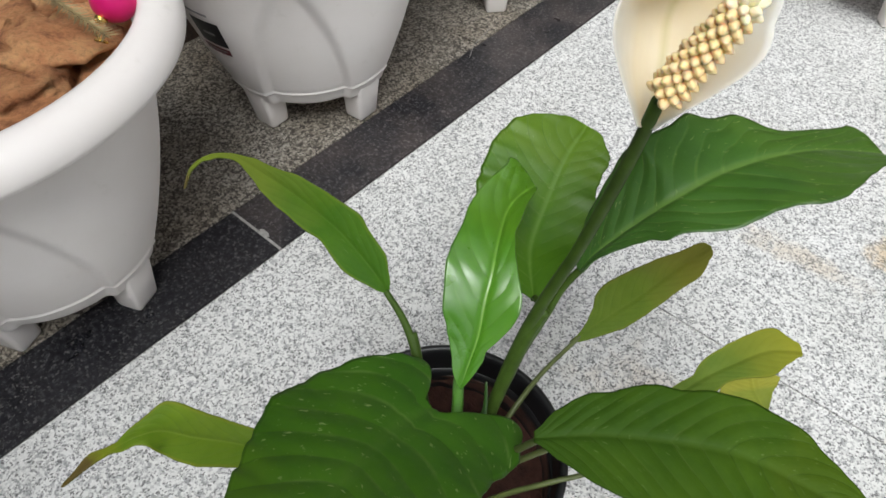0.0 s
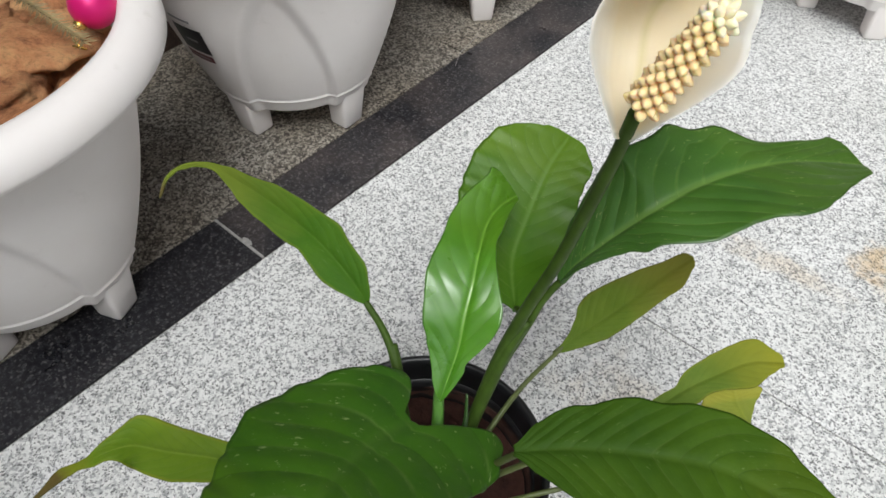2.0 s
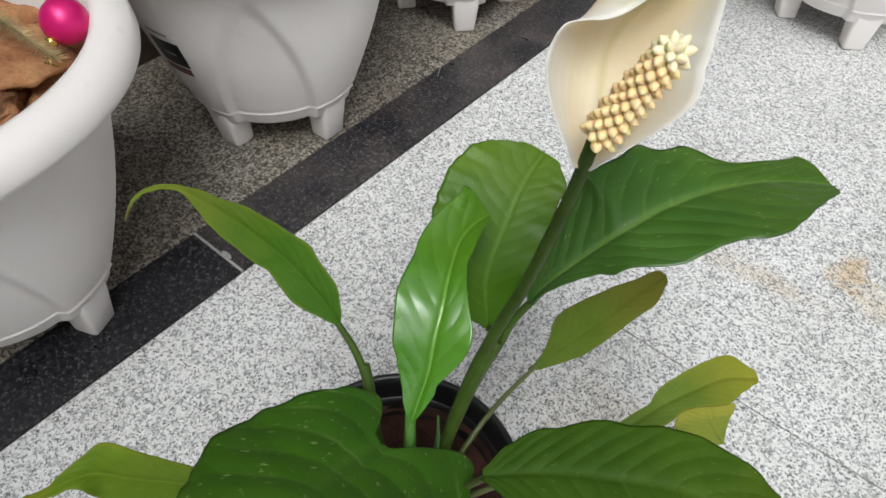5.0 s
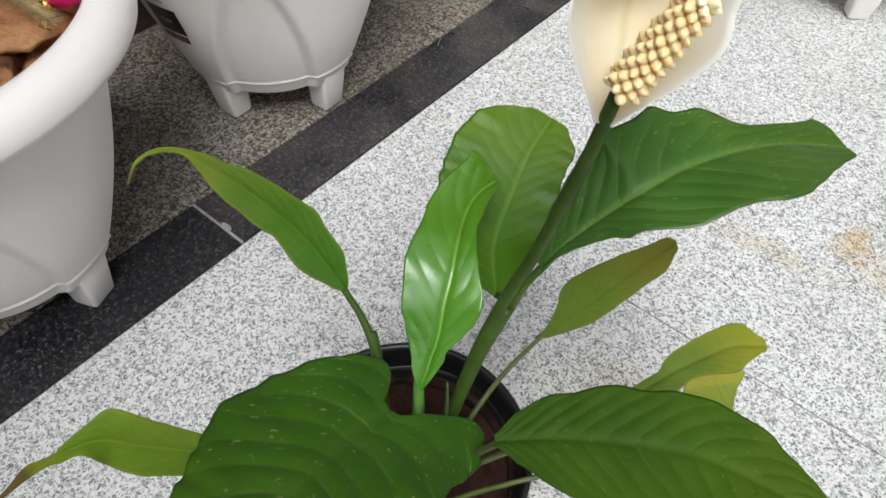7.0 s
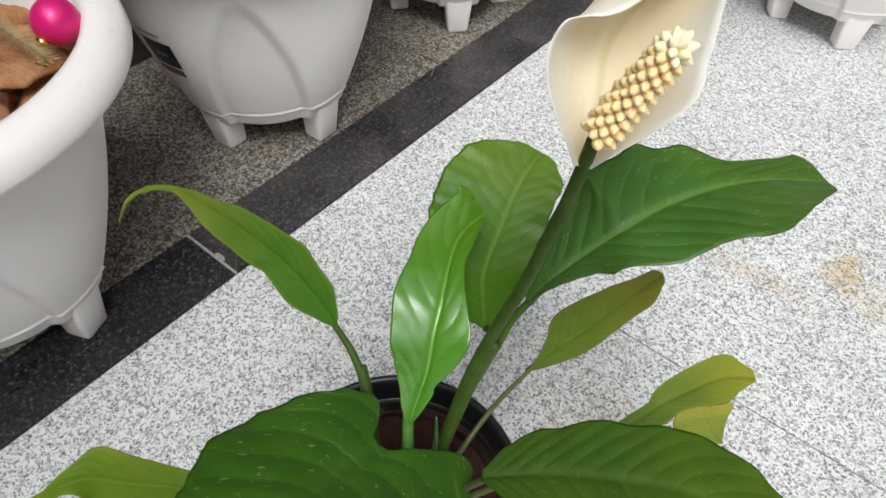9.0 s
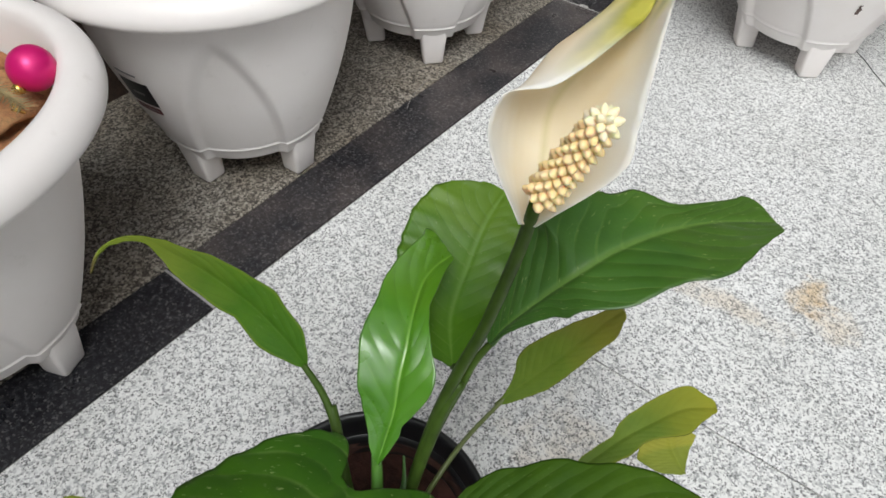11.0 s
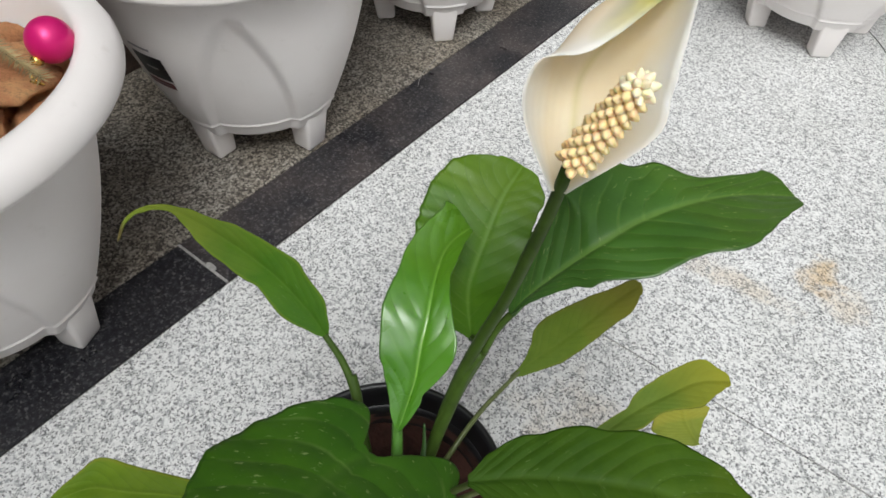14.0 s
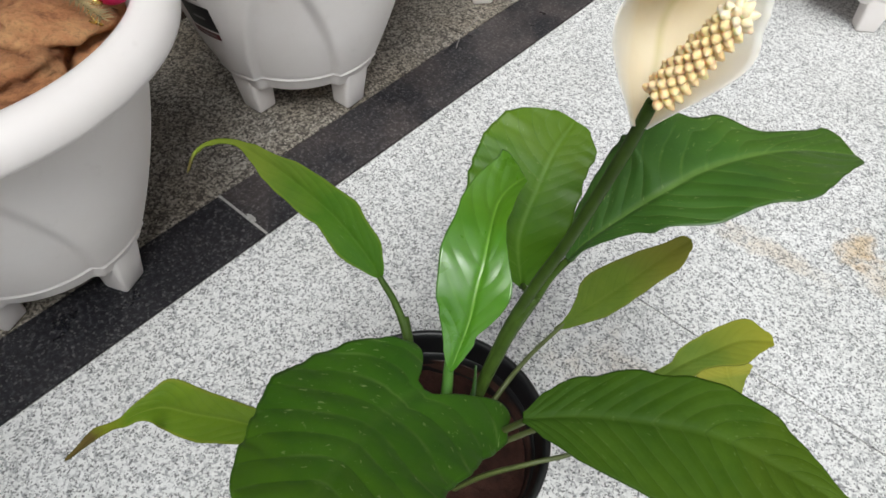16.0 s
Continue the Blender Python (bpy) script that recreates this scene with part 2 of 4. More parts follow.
LIGHT_GRANITE, DARK_GRANITE, PLASTIC, SOIL = granite_light(), granite_dark(), plastic_white(), soil_red()
# darker, smoother copy of the soil for the second planter
DARK_SOIL = soil_red("dark_red_soil", 0.42)
DIRTY_SHADED_GRANITE = granite_dirty_shaded()
CLEAN_GRANITE = granite_dark("clean_dark_granite", 0.1)
GROUT = plain("grout", (0.10, 0.095, 0.09), 0.9)
JOINT_FILL = plain("pale_joint_filler", (0.38, 0.37, 0.35), 0.85, var=0.4, scale=120, bump=0.3)
WALL_PAINT = plain("cream_wall_paint", (0.62, 0.58, 0.52), 0.8, scale=5, bump=0.05)
WALL_STONE = plain("brown_granite", (0.07, 0.045, 0.035), 0.35, var=0.5, scale=160)
BLACK_PLASTIC = plain("black_plastic", (0.012, 0.012, 0.013), 0.38, var=0.3, scale=40)
POT_SOIL = plain("dark_brown_potting_soil", (0.050, 0.020, 0.014), 0.92, var=0.7, scale=60, bump=0.9, spec=0.2)
POT_DIRT = plain("brown_dirt_film", (0.105, 0.055, 0.042), 0.42, var=0.75, scale=45, bump=0.4)
PINK = plain("pink_satin", (0.74, 0.014, 0.19), 0.36, 0.25, var=0.15)
GOLD = plain("gold_ribbon", (0.75, 0.5, 0.12), 0.25, 0.9)
NEEDLE = plain("faded_straw_needles", (0.46, 0.35, 0.17), 0.6, var=0.5, scale=90)
TWIG = plain("brown_twig", (0.12, 0.07, 0.035), 0.8, var=0.4, scale=80)
STICKER = plain("black_sticker", (0.012, 0.012, 0.014), 0.35, var=0.3)
STICKER_RED = plain("maroon_print", (0.14, 0.025, 0.03), 0.4)
STICKER_GREY = plain("grey_print", (0.30, 0.29, 0.29), 0.4)
SCUFF = plain("brown_scuff", (0.12, 0.08, 0.07), 0.8)
LEAF = leaf_mat("green_leaf", (0.068, 0.174, 0.007), (0.112, 0.232, 0.011), (0.20, 0.34, 0.07), gloss=0.42, spec=0.4, wax=0.1, rib_tone=0.4, line_tone=0.34, relief=0.12)
LEAF_LONG = leaf_mat("green_leaf_with_yellow_tip", (0.050, 0.140, 0.007), (0.088, 0.196, 0.012), (0.15, 0.26, 0.04), gloss=0.46, spec=0.25, dots=0.2, tip=(0.22, 0.27, 0.035), tip_from=0.30, rib_tone=0.2, line_tone=0.1, dry_from=0.90)
LEAF_DARK = leaf_mat("dark_green_leaf", (0.037, 0.116, 0.011), (0.070, 0.178, 0.017), (0.20, 0.34, 0.07), gloss=0.42, spec=0.7, wax=0.5, rib_tone=0.6, line_tone=0.34, dots=0.9, relief=0.35)
LEAF_FRONT = leaf_mat("deep_olive_green_leaf", (0.036, 0.088, 0.006), (0.070, 0.138, 0.009), (0.15, 0.22, 0.05), gloss=0.55, spec=0.15, rib_tone=0.12, dots=0.25, relief=0.3)
LEAF_BRIGHT = leaf_mat("bright_young_leaf", (0.066, 0.215, 0.009), (0.110, 0.300, 0.014), (0.22, 0.44, 0.05), gloss=0.30, veins=9, dots=0.05, spec=0.9, wax=0.9, rib_tone=0.8, relief=0.14)
LEAF_OLIVE = leaf_mat("olive_leaf", (0.095, 0.160, 0.016), (0.165, 0.235, 0.028), (0.18, 0.25, 0.04), gloss=0.5, dots=0.1, spec=0.2, tip=(0.20, 0.19, 0.03), tip_from=0.55)
LEAF_YELLOW = leaf_mat("yellowing_leaf", (0.105, 0.190, 0.010), (0.180, 0.270, 0.020), (0.25, 0.34, 0.05), gloss=0.5, dots=0.1, spec=0.2, tip=(0.28, 0.26, 0.03), tip_from=0.66, dry_from=0.80)
LEAF_TORN = leaf_mat("yellow_green_torn_leaf", (0.105, 0.175, 0.020), (0.175, 0.245, 0.036), (0.27, 0.36, 0.06), gloss=0.5, dots=0.05, spec=0.2, rib_tone=0.15, line_tone=0.08, tip=(0.30, 0.30, 0.03), tip_from=0.62)
LEAF_FADED = leaf_mat("faded_yellow_leaf", (0.20, 0.25, 0.03), (0.32, 0.35, 0.06), (0.42, 0.44, 0.12), gloss=0.5, dots=0.1, spec=0.2, rib_tone=0.1, line_tone=0.08)
STEM = plain("dark_green_stem", (0.054, 0.098, 0.014), 0.5, var=0.4, scale=70, spec=0.2)
MIDRIB = plain("pale_green_midrib", (0.065, 0.145, 0.028), 0.45, var=0.25, scale=70)
STEM_BRIGHT = plain("bright_green_stem", (0.09, 0.24, 0.03), 0.3, var=0.25, scale=70)
LEAF_BROAD = leaf_mat("broad_green_leaf", (0.038, 0.118, 0.005), (0.068, 0.174, 0.009), (0.20, 0.31, 0.08), gloss=0.5, veins=9, dots=0.8, spec=0.3, wax=0.12, relief=0.35, rib_tone=0.07, line_tone=0.30)
STEM_OLIVE = plain("olive_stem", (0.10, 0.125, 0.035), 0.45, var=0.35, scale=70)


def spathe_mat():
    m = Mat("cream_spathe", rough=0.45, spec=0.4)
    u, v = m.uv()
    side = m.calc("ABSOLUTE", m.calc("SUBTRACT", m.calc("MULTIPLY", u, 2.0), 1.0))
    cream = m.ramp(m.noise(16, 4), (0.3, (0.90, 0.76, 0.52)), (0.7, (0.95, 0.86, 0.67)))
    cream = m.mix(m.ramp(m.calc("ADD", side, m.calc("MULTIPLY", m.calc("SUBTRACT", m.noise(22, 3), 0.5), 0.5)), (0.55, 0.0), (1.0, 1.0)), cream, (0.97, 0.95, 0.89))
    green = m.ramp(m.calc("ADD", m.calc("ADD", v, m.calc("MULTIPLY", m.calc("SINE", m.calc("MULTIPLY", u, 31.0)), 0.035)), m.calc("MULTIPLY", u, -0.16)), (0.52, 0.0), (0.74, 1.0))
    streak = m.ramp(m.calc("ADD", m.calc("MULTIPLY", m.calc("SINE", m.calc("MULTIPLY", u, 43.0)), 0.20), m.noise(40, 3)), (0.25, (0.20, 0.21, 0.010)), (0.7, (0.62, 0.58, 0.11)))
    rib = m.ramp(m.calc("ABSOLUTE", m.calc("SUBTRACT", u, 0.5)), (0.0, 1.0), (0.05, 0.0))
    col = m.mix(m.calc("MULTIPLY", rib, 0.4), cream, (0.62, 0.56, 0.20))
    col = m.mix(green, col, streak)
    m.put("Base Color", col)
    m.put("Subsurface Weight", 0.2)
    m.bsdf.inputs["Subsurface Radius"].default_value, m.bsdf.inputs["Subsurface Scale"].default_value = (1.0, 0.75, 0.45), 0.004
    m.bump(m.calc("ADD", m.calc("SINE", m.calc("MULTIPLY", u, 90.0)), m.calc("MULTIPLY", m.noise(50, 4), 4.0)), 0.05, 0.0006)
    m.glow_through(col, 0.4)
    return m.mat


SPATHE = spathe_mat()
FLORET = plain("cream_floret", (0.93, 0.69, 0.37), 0.5, var=0.15, scale=400)
FLORET_TOP = plain("pale_floret", (0.92, 0.80, 0.55), 0.5, var=0.08, scale=400)
for soft_mat in (FLORET, FLORET_TOP):
    b = soft_mat.node_tree.nodes["Principled BSDF"].inputs
    b["Subsurface Weight"].default_value, b["Subsurface Scale"].default_value = 0.5, 0.003
    b["Subsurface Radius"].default_value = (1.0, 0.6, 0.25)
SPADIX = plain("tan_spadix_core", (0.62, 0.38, 0.13), 0.6, var=0.3, scale=300)


# ---- building helpers ----
def mesh_of(name, verts, faces, mats, smooth=True, uvs=None, face_mats=None):
    me = bpy.data.meshes.new(name)
    me.from_pydata([tuple(v) for v in verts], [], faces)
    for mt in mats if isinstance(mats, (list, tuple)) else [mats]:
        me.materials.append(mt)
    if uvs is not None:
        layer = me.uv_layers.new(name="UVMap")
        for loop in me.loops:
            layer.data[loop.index].uv = uvs[loop.vertex_index]
    if face_mats:
        for p, k in zip(me.polygons, face_mats):
            p.material_index = k
    if smooth:
        for p in me.polygons:
            p.use_smooth = True
    me.update()
    return me


def part(name, me, parent=None, label="", m=None):
    ob = new(name, me)
    if parent is not None:
        ob.parent = parent
    if m is not None:
        ob.matrix_basis = m
    if label:
        ob["label"] = label
    return ob


def from_bm(name, bm, mats, smooth=True):
    me = bpy.data.meshes.new(name)
    bm.to_mesh(me)
    bm.free()
    for mt in mats if isinstance(mats, (list, tuple)) else [mats]:
        me.materials.append(mt)
    if smooth:
        for p in me.polygons:
            p.use_smooth = True
    return me


def box_bm(sx, sy, sz, bevel=0.0, seg=1, at=(0, 0, 0)):
    bm = bmesh.new()
    bmesh.ops.create_cube(bm, size=1, matrix=Matrix.Translation(at) @ Matrix.Diagonal((sx, sy, sz, 1)))
    if bevel:
        bmesh.ops.bevel(bm, geom=bm.edges[:], offset=bevel, segments=seg, affect="EDGES", profile=0.5)
    return bm


def lathe(profile, n, radius_of=None, close=False):
    """Verts and faces of a turned form; radius_of(angle, r, z) may push the wall in or out."""
    verts, faces = [], []
    for r, z in profile:
        for k in range(n):
            a = 2 * math.pi * k / n
            rr = radius_of(a, r, z) if radius_of else r
            verts.append((rr * math.cos(a), rr * math.sin(a), z))
    for i in range(len(profile) - 1):
        for k in range(n):
            k2 = (k + 1) % n
            faces.append((i * n + k, i * n + k2, (i + 1) * n + k2, (i + 1) * n + k))
    if close:
        faces.append(tuple(range((len(profile) - 1) * n, len(profile) * n)))
    return verts, faces


def spline(points, n):
    """n + 1 points of a smooth curve through the given points."""
    p = [Vector(q) for q in points]
    p = [2 * p[0] - p[1]] + p + [2 * p[-1] - p[-2]]
    out = []
    for k in range(n + 1):
        s = k / n * (len(p) - 3)
        i = min(int(s), len(p) - 4)
        t = s - i
        a, b, c, d = p[i : i + 4]
        out.append(0.5 * (2 * b + (c - a) * t + (2 * a - 5 * b + 4 * c - d) * t * t + (3 * b - a - 3 * c + d) * t ** 3))
    return out


def tube(name, points, r0, r1, mat, n=14, sides=10, flat=1.0):
    path = spline(points, n)
    verts, faces = [], []
    up = Vector((0.3, 0.9, 0.2))
    for k, c in enumerate(path):
        t = (path[min(k + 1, n)] - path[max(k - 1, 0)]).normalized()
        a = t.cross(up).normalized()
        b = t.cross(a).normalized()
        r = r0 + (r1 - r0) * k / n
        for j in range(sides):
            w = 2 * math.pi * j / sides
            verts.append(c + a * r * math.cos(w) + b * r * flat * math.sin(w))
    for k in range(n):
        for j in range(sides):
            j2 = (j + 1) % sides
            faces.append((k * sides + j, k * sides + j2, (k + 1) * sides + j2, (k + 1) * sides + j))
    faces.append(tuple(range(sides))[::-1])
    faces.append(tuple(range(n * sides, (n + 1) * sides)))
    return mesh_of(name, verts, faces, mat)


def smoothstep(a, b, x):
    t = min(max((x - a) / (b - a), 0.0), 1.0)
    return t * t * (3 - 2 * t)


# ---- the setting ----
def slab(parent, x0, x1, y0, y1, mat, top=0.0, name="floor_slab", gap=0.0007):
    bm = box_bm(x1 - x0 - gap, y1 - y0 - gap, 0.02, 0.0005, 1, ((x0 + x1) / 2, (y0 + y1) / 2, top - 0.01))
    return part(name, from_bm(name, bm, mat, False), parent)


BED_Z = -0.0025
ground = tagged(new("ground", from_bm("ground", box_bm(14, 14, 0.1, 0, 1, (0, 0, BED_Z - 0.05)), GROUT, False)),
                "grey mortar bed under the granite floor slabs", "ground", kind="structure")
floor = tagged(new("floor"), "polished light speckled granite floor slabs with fine joints", "floor", kind="structure")
for x0, x1 in ((0.0, 1.25), (1.25, 2.5), (2.5, 3.6)):
    for y0, y1 in ((-3.3, -2.1), (-2.1, -0.95), (-0.95, 0.228), (0.228, 1.40), (1.40, 2.5)):
        slab(floor, x0, x1, y0, y1, LIGHT_GRANITE, gap=0.0020)
strip = from_bm("slab_joint_filler", box_bm(0.345, 0.0036, 0.004, 0, 1, (0.1745, 0.228, -0.0018)), LIGHT_GRANITE, False)
part("joint_filler", strip, floor)
# slabs behind the border carry dirt and painted-in shade in their colour
for y0, y1 in ((-3.3, -2.0), (-2.0, -0.62), (-0.62, 0.50), (0.50, 1.7)):
    slab(floor, -0.6, -0.0985, y0, y1, DIRTY_SHADED_GRANITE)
bm = box_bm(0.30, 0.0022, 0.0008, 0, 1, (0.02, 0, 0.0002))
bmesh.ops.subdivide_edges(bm, edges=[e for e in bm.edges if e.calc_length() > 0.1], cuts=24)
for v in bm.verts:
    v.co.y += 0.0022 * noise.noise(Vector((v.co.x * 25, 3.0, 0))) + 0.0006 * noise.noise(Vector((v.co.x * 130, 3.0, 0)))
tagged(new("floor_joint", from_bm("floor_joint", bm, GROUT, False)), "dark open joint in the light granite", "floor joint", kind="structure").matrix_basis = pose(0.50, 1.053, 0, 0, 0, -50)
band = tagged(new("floor_border"), "dark speckled granite border strip laid in the light floor", "floor border", kind="structure")
for y0, y1 in ((-3.3, -1.9), (-1.9, -0.95), (-0.95, 0.0), (0.0, 0.945), (0.945, 2.5)):
    slab(band, -0.0985, 0.0, y0, y1, DARK_GRANITE if y0 == 0.0 else CLEAN_GRANITE, 0.0005, "border_stone", 0.0032)
for y in (0.0, 0.945):
    bm = box_bm(0.0975, 0.0036, 0.004, 0, 1, (-0.0495, 0, -0.0018))
    bmesh.ops.subdivide_edges(bm, edges=bm.edges[:], cuts=3)
    for v in bm.verts:
        v.co.y += y + 0.0008 * noise.noise(v.co * 90)
    part("joint_filler", from_bm("joint_filler", bm, JOINT_FILL, False), band, "pale crumbling joint filler")
    bm = bmesh.new()
    bmesh.ops.create_circle(bm, cap_ends=True, segments=14, radius=1)
    for v in bm.verts:
        k = 1 + 0.35 * noise.noise(v.co * 2.3 + Vector((y, 0, 0)))
        v.co = Vector((-0.036 + 0.009 * v.co.x * k, y + 0.003 + 0.004 * v.co.y * k, 0.0011))
    part("chip", from_bm("joint_chip", bm, JOINT_FILL, False), band, "pale chipped corner")


def wall(name, x0, x1, y0, y1, h, mat, label):
    bm = box_bm(x1 - x0, y1 - y0, h, 0, 1, ((x0 + x1) / 2, (y0 + y1) / 2, h / 2 - 0.02))
    return tagged(new(name, from_bm(name, bm, mat, False)), label, "wall", kind="structure")


# added where the floor goes on in shade; blocks sky light from the left
wall("wall_west", -0.62, -0.47, -2.15, 2.5, 3.0, WALL_STONE, "brown granite faced wall added behind the planters to block sky light")
# this wall's height and nearness are set to darken the far floor
wall("wall_north", -0.47, 3.5, 1.29, 1.44, 3.4, WALL_STONE, "brown granite faced wall beyond the planters")
# unseen wall, added to enclose the place and limit the sky
wall("wall_east", 3.5, 3.65, -1.35, 1.44, 2.2, WALL_PAINT, "plain cream wall, unseen, added to close off the place")
# unseen low wall, added to hold back skylight from behind the camera
wall("wall_south", 0.70, 3.5, -1.35, -1.2, 0.9, WALL_STONE, "low brown wall, unseen, added to cut low sky light")
# unseen block, added and sized to keep sun off the near left floor
wall("shade_pier", -0.47, 0.70, -1.35, -1.2, 2.5, WALL_STONE, "unseen brown block added to shade the near floor")
# makes the last stretch of floor before the wall dark brown
tagged(new("dark_floor_strip", from_bm("dark_floor_strip", box_bm(3.0, 0.19, 0.012, 0.001, 1, (2.0, 1.195, -0.0035)), WALL_STONE, False)), "dark brown strip over the floor before the wall", "pavement", kind="structure")


# ---- planters ----
FOOT_R, SEAM_Z, RIM_Z = 0.107, 0.0755, 0.318
WALL_Z = (0.0, 0.06, 0.08, 0.10, 0.12, 0.14, 0.16, 0.18, 0.20, 0.22, 0.24, 0.26, 0.28, 0.30, 0.33)
WALL_R = (0.110, 0.117, 0.124, 0.1318, 0.1388, 0.1455, 0.1517, 0.1572, 0.1622, 0.1665, 0.170, 0.173, 0.1757, 0.178, 0.181)


def body_radius(z):
    return 0.25 * sum(float(np.interp(z + d, WALL_Z, WALL_R)) for d in (-0.012, -0.004, 0.004, 0.012))


def arch_push(a, r, z, turn):
    """How far the wall is pushed in within the four arched panels that stand between the feet."""
    phi = abs((a - turn) % (math.pi / 2) - math.pi / 4)
    top, half = 0.275, radians(29)
    z = max(z, SEAM_Z)
    h = min(max((top - z) / (top - SEAM_Z), 0.0), 1.0)
    across = (half * h ** 0.58 - phi) * r
    upward = (top - (phi / half) ** (1 / 0.58) * (top - SEAM_Z)) - z
    if across <= 0 or upward <= 0:
        return 0.0
    d = across * upward / math.hypot(across, upward)
    return -0.0095 * smoothstep(0.0, 0.0105 + 0.012 * (1 - h) ** 2, d)


def planter(at, turn, label, soil_z=0.290, w=0.212):
    root = tagged(new("planter"), label, "planter", "row of white planters")
    root.matrix_basis = Matrix.Translation((at[0], at[1], 0))
    n = 280
    r0 = body_radius(SEAM_Z)
    outer = [(0.098, 0.0515), (r0 - 0.015, 0.0515), (r0 - 0.010, 0.0535), (r0 - 0.0075, 0.058), (r0 - 0.0035, SEAM_Z - 0.005), (r0 - 0.0012, SEAM_Z - 0.0015), (r0 + 0.0011, SEAM_Z - 0.0006), (r0 + 0.0011, SEAM_Z + 0.0006), (r0 - 0.0002, SEAM_Z + 0.003)]
    for k in range(1, 71):
        z = SEAM_Z + 0.003 + (RIM_Z - 0.009 - SEAM_Z) * k / 70
        outer.append((body_radius(z), z))
    push = lambda a, r, z: r + (arch_push(a, r, z, turn) if r > 0.1 else 0.0)
    verts, faces = lathe(outer, n, push)
    part("body", mesh_of("planter_body", verts, faces, PLASTIC), root)
    lip = [(w - 0.038, RIM_Z - 0.008), (w - 0.012, RIM_Z - 0.0105), (w - 0.004, RIM_Z - 0.0125), (w - 0.0008, RIM_Z - 0.0115), (w + 0.0003, RIM_Z - 0.007), (w - 0.0005, RIM_Z), (w - 0.004, RIM_Z + 0.0085), (w - 0.010, RIM_Z + 0.0145), (w - 0.018, RIM_Z + 0.0185),
           (w - 0.027, RIM_Z + 0.0195), (w - 0.033, RIM_Z + 0.0175), (w - 0.0365, RIM_Z + 0.013), (w - 0.0395, RIM_Z + 0.004), (w - 0.044, RIM_Z - 0.02), (w - 0.051, RIM_Z - 0.05), (w - 0.057, RIM_Z - 0.07)]
    verts, faces = lathe(lip, n)
    part("rim", mesh_of("planter_rim", verts, faces, PLASTIC), root, "broad rounded white rim")
    base_v, base_f = lathe([(0.0985, 0.0516), (0.001, 0.0516)], 40)
    part("base", mesh_of("planter_base", base_v, base_f, PLASTIC), root)
    for k in range(4):
        a = turn + k * math.pi / 2
        bm = box_bm(0.036, 0.042, 0.068, 0.006, 3, (-0.018, 0, 0.034))
        for v in bm.verts:
            s = v.co.z / 0.068
            v.co.y *= 0.84 + 0.30 * s ** 1.5
            v.co.x = v.co.x * (0.9 + 0.2 * s) + 0.010 * s
        part("foot", from_bm("planter_foot", bm, PLASTIC), root, m=pose(FOOT_R * math.cos(a), FOOT_R * math.sin(a), 0, 0, 0, math.degrees(a)))
    rs = w - 0.050
    rings, seg = 44, 150
    sv, sf = [], []
    off = Vector((at[0] * 7, at[1] * 7, 3.3))
    for i in range(rings + 1):
        for k in range(seg):
            r = rs * (i + 0.02) / (rings + 0.02)
            a = 2 * math.pi * k / seg
            p = Vector((r * math.cos(a), r * math.sin(a), 0))
            h = 0.014 * noise.fractal(p * 9 + off, 0.8, 2.1, 3) - 0.020 * (1 - min(abs(noise.noise(p * 15 + off)) * 5, 1)) ** 2 + 0.004 * noise.fractal(p * 60 + off, 0.8, 2.1, 4)
            sv.append((p.x, p.y, soil_z + h))
    for i in range(rings):
        for k in range(seg):
            k2 = (k + 1) % seg
            sf.append((i * seg + k, i * seg + k2, (i + 1) * seg + k2, (i + 1) * seg + k))
    part("soil", mesh_of("planter_soil", sv, sf, SOIL), root, "dry red clay soil")
    return root


PLANTERS = {
    "ball": planter((-0.152, -0.192), radians(22), "white plastic planter holding red soil and a pink bauble", 0.296, 0.219),
    "sticker": planter((-0.207, 0.247), radians(3), "white plastic planter with red soil and a black sticker", 0.292, 0.2135),
    "third": planter((-0.213, 0.664), radians(-42), "white plastic planter on feet beside the dark border"),
    "fourth": planter((0.339, 1.068), radians(-57), "white plastic planter with a brown scuff, standing on light granite"),
    "fifth": planter((-0.194, 1.080), radians(-46), "white plastic planter at the end of the row"),
}


def wrap(name, a0, a1, z0, z1, mat, parent, turn, label="", slant=0.0, ragged=0.0):
    """A thin print that follows the planter's wall, from angle a0 to a1 (degrees) and height z0 to z1."""
    nu, nv, verts, faces = 14, 8, [], []
    for lay in (0.0003, 0.0009):
        for i in range(nu + 1):
            for k in range(nv + 1):
                u, v = i / nu, k / nv
                a, z = radians(a0 + (a1 - a0) * u), z0 + (z1 - z0) * v + slant * u
                if ragged:
                    a += radians(ragged) * noise.noise(Vector((u * 3, v * 3, 1)))
                r = body_radius(z) + arch_push(a, body_radius(z), z, turn) + lay
                verts.append((r * math.cos(a), r * math.sin(a), z))
    m, base = nv + 1, (nu + 1) * (nv + 1)
    for i in range(nu):
        for k in range(nv):
            q = (i * m + k, (i + 1) * m + k, (i + 1) * m + k + 1, i * m + k + 1)
            faces.append(tuple(x + base for x in q))
    return part(name, mesh_of(name, verts, faces, mat), parent, label)


P2, T2 = PLANTERS["sticker"], radians(3)
sticker = wrap("sticker", -92, -75, 0.164, 0.202, STICKER, P2, T2, "black printed sticker")
wrap("print", -93, -76, 0.149, 0.160, STICKER_RED, P2, T2, "maroon printed strip")
wrap("print", -93, -78, 0.1525, 0.156, STICKER_GREY, P2, T2, "grey printed line")
wrap("print", -92, -79, 0.210, 0.2135, STICKER_GREY, P2, T2, "grey printed line")
wrap("print", -87, -80, 0.180, 0.184, STICKER_GREY, P2, T2, "grey printed line")
